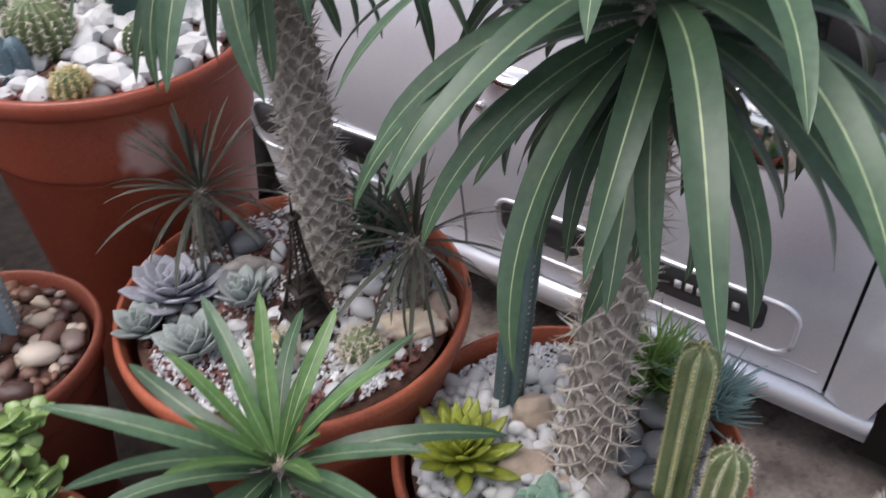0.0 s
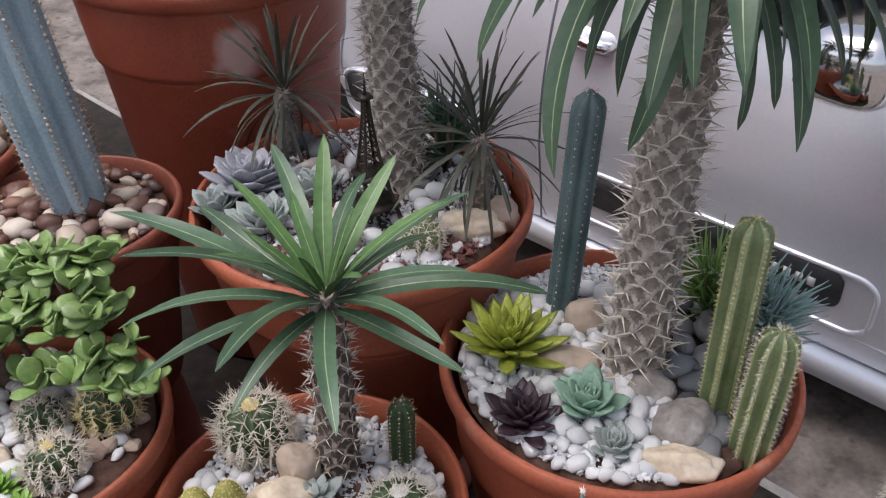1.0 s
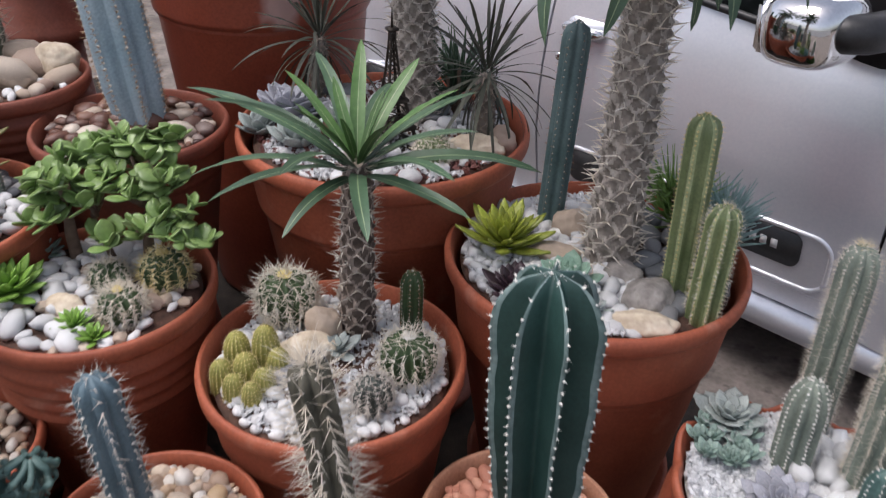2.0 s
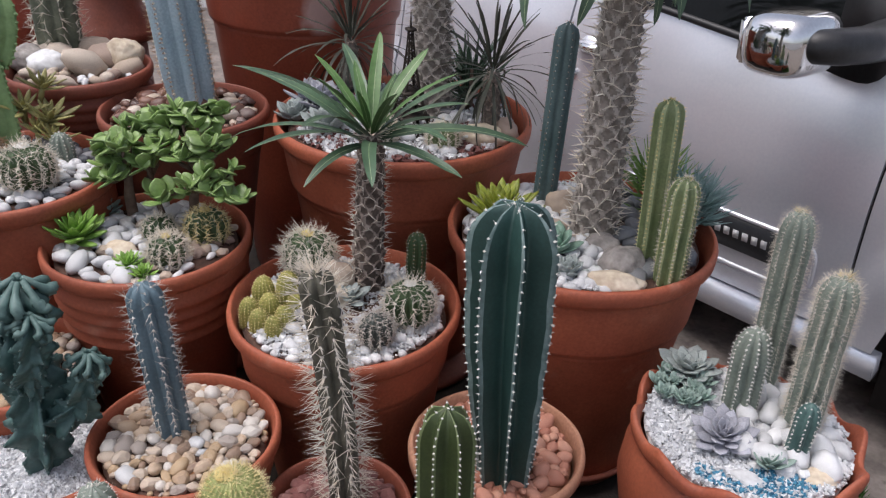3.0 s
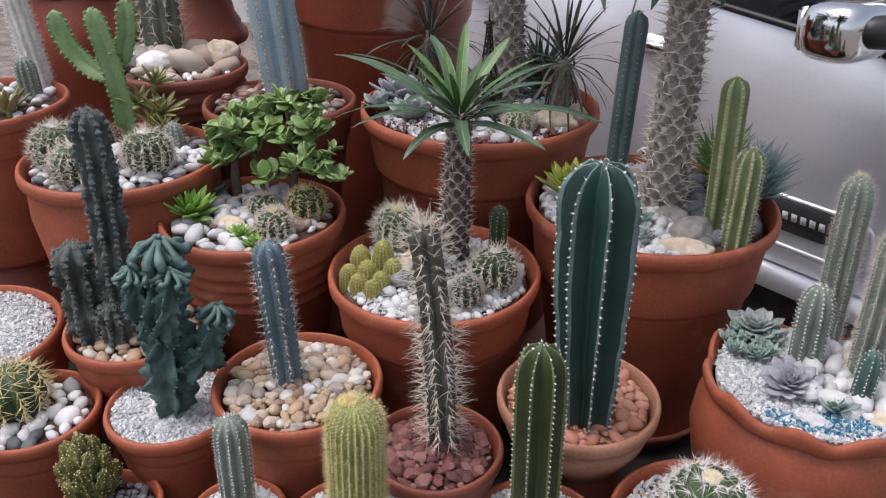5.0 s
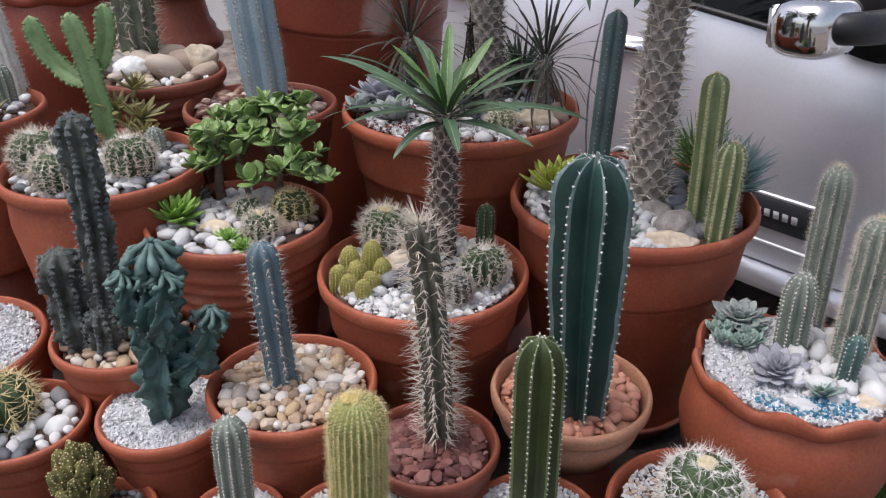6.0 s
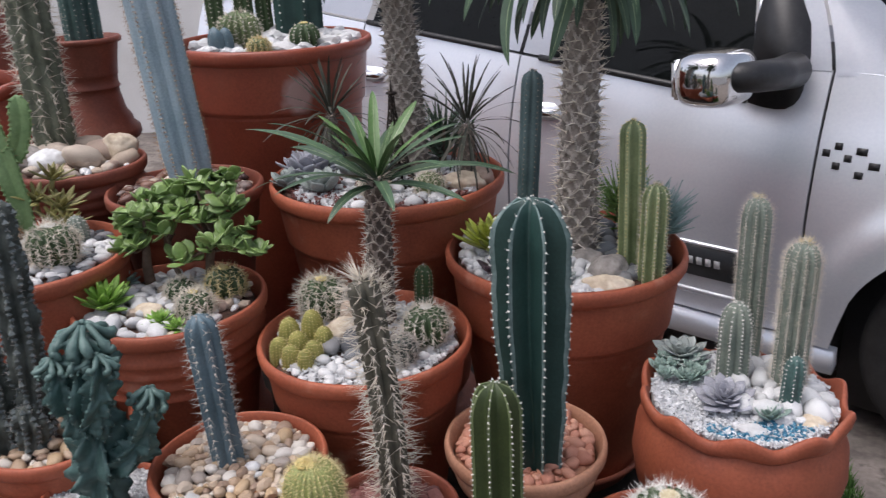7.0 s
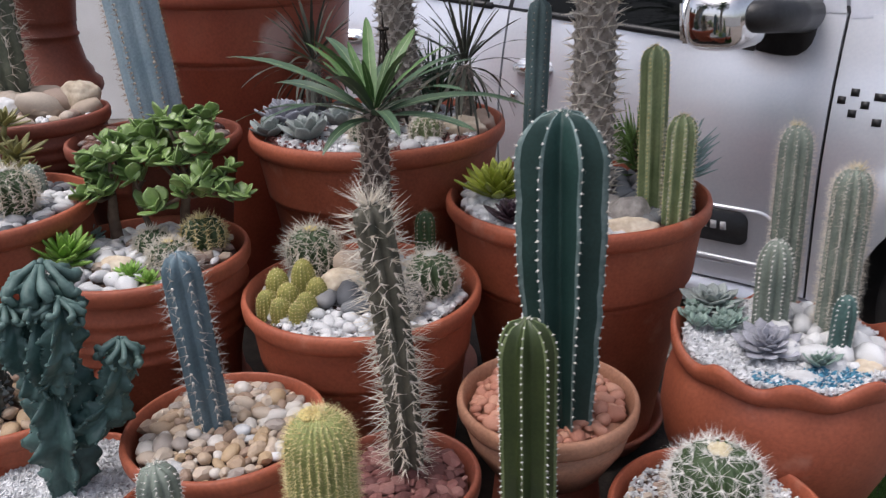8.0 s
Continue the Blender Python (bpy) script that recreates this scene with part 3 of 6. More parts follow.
def fleshy_leaf(name, length, width, thick, material, point=0.2, cup=0.15, n=7):
    """A thick leaf from the origin along x, widest past its middle, with a small point."""
    bm = bmesh.new()
    rows = []
    for i in range(n + 1):
        u = i / n
        w = width / 2 * max(0.05, math.sin(math.pi * (0.12 + 0.84 * u ** (1.0 + point))) ** 0.8) * (1.0 if u < 0.99 else 0.12)
        z = cup * length * u * u
        t = thick * (0.35 + 0.65 * math.sin(math.pi * min(1, 0.15 + u * 0.8)))
        ring = []
        for k in range(8):
            a = 2 * math.pi * k / 8
            ring.append(bm.verts.new((length * u, w * math.cos(a), z + t / 2 * math.sin(a) + cup * 0.6 * abs(math.cos(a)) ** 2 * w)))
        rows.append(ring)
    for r0, r1 in zip(rows, rows[1:]):
        for k in range(8):
            bm.faces.new((r0[k], r0[(k + 1) % 8], r1[(k + 1) % 8], r1[k]))
    bm.faces.new(rows[0][::-1])
    bm.faces.new(rows[-1])
    return mesh_of(name, bm, material)


def rosette(name, label, at, radius, count, material, width=0.5, thick=0.14, point=0.2, cup=0.2, low=8, high=78, category="succulent", lean=(0, 0), seed=0, rise=0.25, group="rosette succulents"):
    ob = thing(name, label, category, at, group)
    ob.matrix_basis = pose(*at, lean[0], lean[1], seed * 37 % 360)
    key = (material.name, width, thick, point, cup)
    if key not in MESHES:
        MESHES[key] = fleshy_leaf("leaf", 1, width, thick, material, point, cup)
    rnd = random.Random(seed)
    for i in range(count):
        u = (i + 0.5) / count
        length = radius * (0.3 + 0.7 * u ** 0.7) * rnd.uniform(0.9, 1.1)
        el = high + (low - high) * u ** 0.8 + rnd.uniform(-6, 6)
        leaf = new("leaf", MESHES[key])
        leaf.parent = ob
        leaf.matrix_basis = pose(0, 0, radius * rise * (1 - u), 0, 0, i * 137.5 + rnd.uniform(-6, 6)) @ pose(0, 0, 0, rnd.uniform(-8, 8), -el, 0) @ Matrix.Diagonal((length,) * 3 + (1,))
    bm = bmesh.new()
    tube(bm, [(0, 0, -0.03), (0, 0, radius * rise)], radius * 0.1, 8)
    part("stalk", bm, material, ob)
    return ob


def pachypodium(name, label, base, tip, r0, r1, bark, spine_mat, leaves, leaf_meshes, sag=(0, 0, 0), cells=11, spine_len=0.016, seed=0, crown_tip=0.02, rise=(60, -20), cell=BARK_CELL):
    """A thorny trunk with a netted bark and a crown of long strap leaves."""
    ob = thing(name, label, "pachypodium", base, "madagascar palms")
    N = 190
    path = bend((0, 0, -0.03), Vector(tip) - Vector(base), sag, N)
    fr = frames_along(path)
    total = sum((path[i + 1] - path[i]).length for i in range(N))
    bm = bmesh.new()
    rows, seg, sp = [], cells * 10, Spines()
    rnd = random.Random(seed)
    pitch = 2 * math.pi * (r0 + r1) / 2 / cells * 1.25
    sunk = []
    for i, (p, t, s, b) in enumerate(fr):
        u = i / N
        R = (r0 + (r1 - r0) * u ** 0.8) * (1 - 0.35 * max(0, (u - 0.93) / 0.07))
        ring = []
        for k in range(seg):
            a = 2 * math.pi * k / seg
            x, y = a * cells / (2 * math.pi), u * total / pitch
            w = 0.3 * noise.noise((math.cos(a) * 2.5, math.sin(a) * 2.5, u * 26 + seed))
            w2 = 0.3 * noise.noise((math.cos(a) * 2.5, math.sin(a) * 2.5 + 7, u * 26 + seed))
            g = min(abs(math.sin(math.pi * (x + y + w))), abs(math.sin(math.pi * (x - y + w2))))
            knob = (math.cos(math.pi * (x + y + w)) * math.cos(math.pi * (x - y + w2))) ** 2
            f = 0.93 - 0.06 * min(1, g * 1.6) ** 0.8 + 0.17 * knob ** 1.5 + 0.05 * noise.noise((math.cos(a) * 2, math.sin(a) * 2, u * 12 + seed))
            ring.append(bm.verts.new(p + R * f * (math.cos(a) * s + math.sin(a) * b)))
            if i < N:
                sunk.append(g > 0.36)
        rows.append(ring)
    for q0, q1 in zip(rows, rows[1:]):
        for k in range(seg):
            bm.faces.new((q0[k], q0[(k + 1) % seg], q1[(k + 1) % seg], q1[k]))
    bm.faces.new(rows[-1])
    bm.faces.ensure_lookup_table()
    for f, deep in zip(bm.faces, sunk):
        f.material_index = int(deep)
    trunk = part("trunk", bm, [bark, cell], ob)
    for j in range(int(total / pitch * 2)):
        u = j * pitch / 2 / total
        if u > 0.98:
            break
        p, t, s, b = fr[int(u * N)]
        R = r0 + (r1 - r0) * u ** 0.8
        for k in range(cells):
            a = 2 * math.pi * (k + 0.5 * (j % 2)) / cells
            o = math.cos(a) * s + math.sin(a) * b
            side = t.cross(o)
            for e, lift in ((-1, 0), (1, 0), (0, 0.7)):
                sp.add(p + o * R * 1.0, o * 0.8 + side * (e * rnd.uniform(0.5, 1.0) + rnd.uniform(-0.15, 0.15)) + t * (rnd.uniform(-0.3, 0.5) + lift), spine_len * rnd.uniform(0.6, 1.3) * (0.75 if lift else 1), spine_len * 0.062)
    sp.done("thorn_cover", spine_mat, trunk)
    top = Vector(tip) - Vector(base)
    tdir = fr[-1][1]
    for i in range(leaves):
        u = (i + 0.5) / leaves
        lf = new("leaf", leaf_meshes[min(len(leaf_meshes) - 1, int(u * len(leaf_meshes)))])
        lf.parent = ob
        s = rnd.uniform(0.82, 1.12)
        el = rise[0] + (rise[1] - rise[0]) * u + rnd.uniform(-9, 9)
        lf.matrix_basis = Matrix.Translation(top + tdir * (crown_tip * (1 - 2.2 * u))) @ pose(0, 0, 0, 0, 0, i * 137.5 + rnd.uniform(-14, 14)) @ pose(r1 * 0.35, 0, 0, rnd.uniform(-16, 16), -el, 0) @ Matrix.Diagonal((s, s, s, 1))
    ct = Spines()
    for _ in range(60):
        q = Vector((rnd.gauss(0, 1), rnd.gauss(0, 1), rnd.gauss(0, 0.6)))
        ct.add(top + q * r1 * 0.4, q + tdir * 0.6, spine_len * rnd.uniform(0.6, 1.2), spine_len * 0.05)
    ct.done("crown_tuft", spine_mat, trunk)
    return ob


def finger_clump(name, label, at, radius, height, count, material, seed=0, w=0.004, category="succulent"):
    """A clump of thin finger leaves on a few short stems."""
    ob = thing(name, label, category, at, "finger-leaved succulents")
    rnd = random.Random(seed)
    bm, st = bmesh.new(), bmesh.new()
    for k in range(5):
        a = rnd.uniform(0, 6.28)
        q = Vector((math.cos(a) * radius * rnd.uniform(0.1, 0.5), math.sin(a) * radius * rnd.uniform(0.1, 0.5), height * rnd.uniform(0.35, 0.65)))
        tube(st, [(0, 0, -0.02), q * 0.5, q], w * 0.8, 6)
        for i in range(count // 5):
            u = rnd.uniform(0.25, 1)
            d = Vector((rnd.gauss(0, 1), rnd.gauss(0, 1), rnd.uniform(0.2, 1.6))).normalized()
            l = height * rnd.uniform(0.3, 0.55)
            p = q * u
            tube(bm, [p, p + d * l * 0.5 + Vector((0, 0, -0.002)), p + d * l + Vector((0, 0, l * 0.15))], [w * 0.45, w * 0.6, w * 0.12], 5)
    stalk = part("stem", st, JADE_STEM, ob)
    part("foliage", bm, material, ob, kind="stuff")
    return ob


# ---- car ----
def sill_side(v):
    """How far the flank lies inward at height v."""
    pts = [(0.1, 0.05), (0.15, 0.03), (0.2, 0.022), (0.3, 0.012), (0.45, -0.012), (0.58, -0.016), (0.66, -0.01), (0.74, 0.002), (0.82, 0.019), (0.9, 0.042), (1.0, 0.076), (1.45, 0.27)]
    return float(np.interp(v, [p[0] for p in pts], [p[1] for p in pts]))


def belt(u):
    return 0.903 - 0.09 * (u + 0.464)


WHEELS = (0.43, -2.2)
ARCH_Z = 0.24


def flank(u, v):
    y = sill_side(v)
    for c in WHEELS:
        d = math.hypot(u - c, v - ARCH_Z)
        if d < 0.52:
            y -= 0.03 * (1 if d < 0.42 else (1 + math.cos(math.pi * (d - 0.42) / 0.1)) / 2)
    return y


def panel(parent, name, u0, u1, low, high, material, nu=40, nv=26, label="", inset=0.0):
    bm = bmesh.new()
    grid = []
    for i in range(nu + 1):
        u = u0 + (u1 - u0) * i / nu
        lo, hi = low(u), high(u)
        grid.append([bm.verts.new((u, flank(u, v) + inset, v)) for v in (lo + (hi - lo) * j / nv for j in range(nv + 1))])
    for a, b in zip(grid, grid[1:]):
        for j in range(nv):
            bm.faces.new((a[j], b[j], b[j + 1], a[j + 1]))
    edges = [e for e in bm.edges if e.is_boundary]
    new_e = bmesh.ops.extrude_edge_only(bm, edges=edges)["geom"]
    for v in (g for g in new_e if isinstance(g, bmesh.types.BMVert)):
        v.co.y += 0.014
    bmesh.ops.recalc_face_normals(bm, faces=bm.faces)
    ob = part(name, bm, material, parent, label)
    mod = ob.modifiers.new("edges", "EDGE_SPLIT")
    mod.split_angle = radians(50)
    return ob


def arch_low(u, base=0.2):
    for c in WHEELS:
        d = abs(u - c)
        if d < 0.36:
            return max(base, ARCH_Z + math.sqrt(0.36 ** 2 - d * d))
    return base


def sheet(parent, name, rows, material, label=""):
    bm = bmesh.new()
    vs = [[bm.verts.new(p) for p in row] for row in rows]
    for a, b in zip(vs, vs[1:]):
        for j in range(len(a) - 1):
            bm.faces.new((a[j], a[j + 1], b[j + 1], b[j]))
    bmesh.ops.solidify(bm, geom=list(bm.faces), thickness=0.004)
    bmesh.ops.recalc_face_normals(bm, faces=bm.faces)
    made = part(name, bm, material, parent, label)
    made.modifiers.new("edges", "EDGE_SPLIT").split_angle = radians(50)
    return made


def rounded(u0, u1, v0, v1, r, n=6):
    out = []
    for cu, cv, a0 in ((u1 - r, v1 - r, 0), (u0 + r, v1 - r, 90), (u0 + r, v0 + r, 180), (u1 - r, v0 + r, 270)):
        out += [(cu + r * math.cos(radians(a0 + 90 * i / n)), cv + r * math.sin(radians(a0 + 90 * i / n))) for i in range(n + 1)]
    return out


def plate(bm, outline, y, depth, follow=True):
    f0 = [bm.verts.new((u, (flank(u, v) if follow else 0) + y, v)) for u, v in outline]
    f1 = [bm.verts.new((u, (flank(u, v) if follow else 0) + y + depth, v)) for u, v in outline]
    bm.faces.new(f0)
    for i in range(len(outline)):
        j = (i + 1) % len(outline)
        bm.faces.new((f0[i], f1[i], f1[j], f0[j]))
    bmesh.ops.recalc_face_normals(bm, faces=bm.faces)


def wheel(parent, u):
    r, z = 0.305, GROUND + 0.305
    def turned(prof, seg=64):
        bm = lathe(prof, seg)
        bmesh.ops.rotate(bm, verts=bm.verts, cent=(0, 0, 0), matrix=Matrix.Rotation(radians(90), 3, "X"))
        bmesh.ops.translate(bm, verts=bm.verts, vec=(u, 0.1, z))
        bmesh.ops.recalc_face_normals(bm, faces=bm.faces)
        return bm
    tyre = part("wheel", turned([(0.2, -0.07), (0.2, 0.08), (0.215, 0.095), (0.28, 0.09), (0.3, 0.075), (r, 0.04), (r, -0.04), (0.3, -0.075)]), RUBBER, parent, "black tyre on a silver alloy rim")
    rim = part("rim", turned([(0.2, 0.085), (0.19, 0.09), (0.18, 0.07), (0.175, 0.0), (0.001, 0.0)]), STEEL, tyre)
    for k in range(7):
        bm = bmesh.new()
        a = 2 * math.pi * k / 7
        tube(bm, [(u + 0.03 * math.cos(a), 0.02, z + 0.03 * math.sin(a)), (u + 0.11 * math.cos(a), 0.012, z + 0.11 * math.sin(a)), (u + 0.185 * math.cos(a), 0.016, z + 0.185 * math.sin(a))], [0.02, 0.014, 0.018], 8)
        part("spoke", bm, STEEL, tyre)
    part("hub_cap", turned([(0.045, 0.05), (0.04, 0.085), (0.02, 0.095), (0.001, 0.097)], 24), CHROME, tyre)
    return tyre


def car():
    ob = thing("car", "silver parked car with chrome mirror and black door plates", "car", (0.92, 1.283, 0), rz=math.degrees(math.atan2(-0.574, 0.82)))
    low = lambda u: arch_low(u, 0.205)
    panel(ob, "front_fender", -0.048, 1.18, low, lambda u: 0.985 - 0.1 * max(0, u) ** 1.6, SILVER, 60, 24)
    top = lambda u: belt(u) + (0.984 - belt(u)) * max(0.0, min(1.0, (u + 0.15) / 0.03))
    door = panel(ob, "front_door", -1.078, -0.056, low, top, SILVER, 90, 30)
    rear = panel(ob, "rear_door", -1.86, -1.086, low, belt, SILVER, 50, 30)
    panel(ob, "rear_fender", -3.0, -1.868, low, belt, SILVER, 60, 24)
    bm = bmesh.new()
    for a, b in ((-1.83, 0.07),):
        outline = [(a, 0.115), (b, 0.115), (b, 0.135), (b, 0.196), (a, 0.196)]
        plate(bm, [(u, v) for u, v in outline], -0.006, 0.05)
    part("sill", bm, SILVER, ob)
    bm = bmesh.new()
    tube(bm, [(u, flank(u, 0.262) + 0.004, 0.262) for u in np.linspace(-1.0, -0.08, 20)], 0.0055, 8)
    part("trim_strip", bm, SILVER, door)
    # inner shell, so that gaps are dark
    bm = bmesh.new()
    box(bm, -2.9, 1.1, 0.12, 1.5, 0.12, 0.86)
    part("inner_shell", bm, INTERIOR, ob)
    for c in WHEELS:
        bm = bmesh.new()
        box(bm, c - 0.36, c + 0.36, 0.075, 0.115, 0.0, 0.62)
        part("wheel_housing", bm, BLACK, ob)
    # door plates with bars in place of lettering
    for u0, u1, v0, v1, par, tail in ((-0.95, -0.225, 0.33, 0.435, door, -0.15), (-1.84, -1.36, 0.37, 0.475, rear, -1.28)):
        bm = bmesh.new()
        plate(bm, rounded(u0, u1, v0, v1, 0.028), -0.006, 0.02)
        pl = part("door_plate", bm, BLACK, par, "black plastic plate")
        bm = bmesh.new()
        o = rounded(u0 - 0.02, tail, v0 - 0.055, v1 + 0.008, 0.05)
        tube(bm, [(u, flank(u, v) - 0.001, v) for u, v in o + o[:1]], 0.007, 8, False)
        part("plate_surround", bm, SILVER, par)
    for k in range(6):
        u = -0.448 + 0.029 * k
        bm = bmesh.new()
        plate(bm, [(u, 0.372), (u + 0.017, 0.372), (u + 0.017, 0.397), (u, 0.397)], -0.0095, 0.006)
        part("lettering_bar", bm, LETTER, door)
    # glasshouse
    def side(u, v, dy=0.0):
        return (u, sill_side(v) + dy, v)
    vs = [0.0, 0.2, 0.45, 0.7, 1.0]
    top = 1.42
    def window(parent, name, u0, u1, u0t, u1t, material, dy, lo=0.012, label=""):
        rows = []
        for s in vs:
            row = []
            for q in np.linspace(0, 1, 7):
                u = (u0 + (u1 - u0) * q) * (1 - s) + (u0t + (u1t - u0t) * q) * s
                b = belt(u) + lo
                row.append(side(u, b + (top - b) * s, dy))
            rows.append(row)
        return sheet(parent, name, rows, material, label)
    window(door, "window_glass", -0.965, -0.262, -0.93, -0.36, GLASS, 0.006, label="dark tinted glass")
    window(rear, "window_glass", -1.83, -1.165, -1.75, -1.14, GLASS, 0.006, label="dark tinted glass")
    window(door, "door_frame", -1.07, -0.965, -1.03, -0.93, SILVER, -0.004)
    window(rear, "door_frame", -1.165, -1.086, -1.14, -1.045, SILVER, -0.004)
    window(rear, "rear_quarter", -2.3, -1.86, -2.1, -1.77, SILVER, -0.004)
    bm = bmesh.new()
    tri = [(-0.262, 0.886), (-0.22, 0.879), (-0.18, 0.876), (-0.155, 0.88), (-0.137, 0.891), (-0.126, 0.908), (-0.121, 0.93), (-0.12, 1.02), (-0.14, 1.1), (-0.2, 1.2), (-0.28, 1.3), (-0.29, 1.1)]
    plate(bm, tri, -0.014, 0.03)
    part("mirror_sail", bm, BLACK, door, "black plastic corner cover")
    bm = bmesh.new()
    tube(bm, [side(-0.263, 0.9, 0.0), side(-0.28, 1.1, 0.0), side(-0.345, 1.38, 0.0)], 0.007, 8)
    part("window_divider", bm, SILVER, door)
    for p, u0, u1 in ((door, -1.0, -0.27), (rear, -1.85, -1.15)):
        bm = bmesh.new()
        tube(bm, [(u, flank(u, belt(u)) - 0.001, belt(u) + 0.006) for u in np.linspace(u0, u1, 12)], 0.011, 8)
        part("window_seal", bm, BLACK, p)
    # front pillar, windscreen, bonnet, roof
    seam = lambda v: -0.05 - 0.25 * (v - 0.985) - 0.75 * max(0, v - 0.985) ** 2
    screen = lambda v: 0.2 - 1.25 * (v - 0.99)
    vv = np.linspace(0.986, 1.42, 12)
    rows = [[side(ua + (seam(v) - 0.006 - ua) * k, v, -0.004) for k in np.linspace(0, 1, 5)] for v in vv for ua in [np.interp(v, [0.86, 0.9, 0.93, 1.02, 1.1, 1.2, 1.3, 1.45], [-0.24, -0.135, -0.122, -0.12, -0.14, -0.2, -0.28, -0.36])]]
    sheet(door, "door_corner", rows, SILVER)
    rows = [[(seam(v) + 0.004 + (screen(v) - seam(v)) * k, sill_side(v) - 0.004 + 0.1 * k * k, v) for k in np.linspace(0, 1, 6)] for v in np.linspace(0.975, 1.36, 12)]
    sheet(ob, "front_pillar", rows, SILVER)
    rows = []
    for v in np.linspace(0.99, 1.43, 7):
        s = (v - 0.99) / 0.44
        rows.append([(screen(v) + 0.004 + 0.3 * math.sin(math.pi * k) * (1 - 0.3 * s), sill_side(v) + 0.097 + (1.45 - 0.3 * s) * k, v) for k in np.linspace(0, 1, 11)])
    sheet(ob, "windscreen", rows, GLASS, "dark glass windscreen")
    rows = [[(0.16 + 1.0 * s, 0.05 + 1.64 * q, 0.985 - 0.1 * max(0, 0.02 + 1.14 * s) ** 1.6 + 0.035 * math.sin(math.pi * q) ** 0.5) for q in np.linspace(0, 1, 14)] for s in np.linspace(0, 1, 10)]
    sheet(ob, "bonnet", rows, SILVER)
    rows = [[(-2.4 + 2.2 * s, 0.26 + 1.2 * q, 1.43 + 0.07 * math.sin(math.pi * q) * math.sin(math.pi * (0.15 + 0.7 * s))) for q in np.linspace(0, 1, 10)] for s in np.linspace(0, 1, 8)]
    sheet(ob, "roof", rows, SILVER)
    rows = [[(u, 1.72 - 0.0 * v, v) for v in (0.2, 0.5, 0.9)] for u in np.linspace(-3.0, 1.18, 6)]
    sheet(ob, "far_flank", rows, SILVER)
    for u, n in ((1.18, "front_bumper"), (-3.0, "rear_bumper")):
        rows = [[(u + (0.08 if u > 0 else -0.08) * math.sin(math.pi * q), 0.02 + 1.7 * q, v) for v in (0.12, 0.3, 0.6, 0.86)] for q in np.linspace(0, 1, 9)]
        sheet(ob, n, rows, SILVER)
    rows = [[(-3.0 + 0.65 * s, 0.1 + 1.5 * k, 1.06 + 0.36 * s ** 1.5 + 0.03 * math.sin(math.pi * k)) for k in np.linspace(0, 1, 9)] for s in np.linspace(0, 1, 8)]
    sheet(ob, "rear_window", rows, GLASS, "dark sloping rear window")
    # mirror
    bm = bmesh.new()
    bmesh.ops.create_cube(bm, size=1, matrix=Matrix.Diagonal((0.16, 0.22, 0.15, 1)))
    bmesh.ops.subdivide_edges(bm, edges=bm.edges, cuts=6, use_grid_fill=True)
    for v in bm.verts:
        q = Vector((v.co.x / 0.08, v.co.y / 0.11, v.co.z / 0.075))
        m = max(abs(q.x), abs(q.y), abs(q.z))
        l = (abs(q.x) ** 3.4 + abs(q.y) ** 3.4 + abs(q.z) ** 3.4) ** (1 / 3.4)
        v.co = v.co * (m / l)
        if v.co.x > 0:
            v.co.x *= 1.1
    mm = pose(-0.275, -0.185, 0.99, 0, -4, -8)
    bm.transform(mm)
    mir = part("mirror_housing", bm, CHROME, door, "shiny chrome mirror cap")
    bm = bmesh.new()
    bmesh.ops.create_cube(bm, size=1, matrix=mm @ Matrix.Translation((-0.072, 0.004, 0)) @ Matrix.Diagonal((0.03, 0.17, 0.105, 1)))
    bmesh.ops.bevel(bm, geom=list(bm.edges), offset=0.008, segments=3, affect="EDGES")
    part("mirror_glass", bm, CHROME, mir)
    bm = bmesh.new()
    tube(bm, [(-0.235, -0.235, 1.0), (-0.2, -0.225, 1.001), (-0.168, -0.18, 1.0), (-0.152, -0.08, 0.992), (-0.15, 0.04, 0.985)], [0.03, 0.038, 0.041, 0.043, 0.05], 20)
    part("mirror_arm", bm, BLACK, mir, "black plastic arm")
    # handles and locks
    for p, u, v in ((door, -0.955, 0.79), (rear, -1.78, 0.845)):
        bm = bmesh.new()
        y = flank(u, v)
        tube(bm, [(u - 0.06, y + 0.01, v), (u - 0.05, y - 0.028, v + 0.002), (u, y - 0.036, v), (u + 0.05, y - 0.028, v - 0.002), (u + 0.06, y + 0.01, v - 0.004)], [0.014, 0.015, 0.014, 0.015, 0.014], 12)
        h = part("door_handle", bm, CHROME, p, "chrome pull handle")
        bm = bmesh.new()
        plate(bm, rounded(u - 0.065, u + 0.065, v - 0.03, v + 0.026, 0.024), -0.003, 0.006)
        part("handle_recess", bm, SILVER, h)
    bm = bmesh.new()
    bmesh.ops.create_cone(bm, cap_ends=True, segments=20, radius1=0.014, radius2=0.011, depth=0.018, matrix=pose(-1.022, flank(-1.022, 0.7) - 0.006, 0.7, 90))
    part("lock", bm, CHROME, door, "round chrome lock")
    # chequer stickers
    for u, v, w in ((-0.027, 0.776, 0.02), (0.002, 0.797, 0.02), (0.003, 0.745, 0.02), (0.03, 0.768, 0.02), (0.062, 0.79, 0.028), (0.064, 0.728, 0.022), (0.098, 0.756, 0.028), (0.145, 0.748, 0.03), (0.185, 0.715, 0.03)):
        bm = bmesh.new()
        plate(bm, [(u - w / 2, v - 0.0095), (u + w / 2, v - 0.0095), (u + w / 2, v + 0.0095), (u - w / 2, v + 0.0095)], -0.0016, 0.004)
        part("chequer_sticker", bm, BLACK, ob)
    for u in WHEELS:
        wheel(ob, u)
    return ob


car()


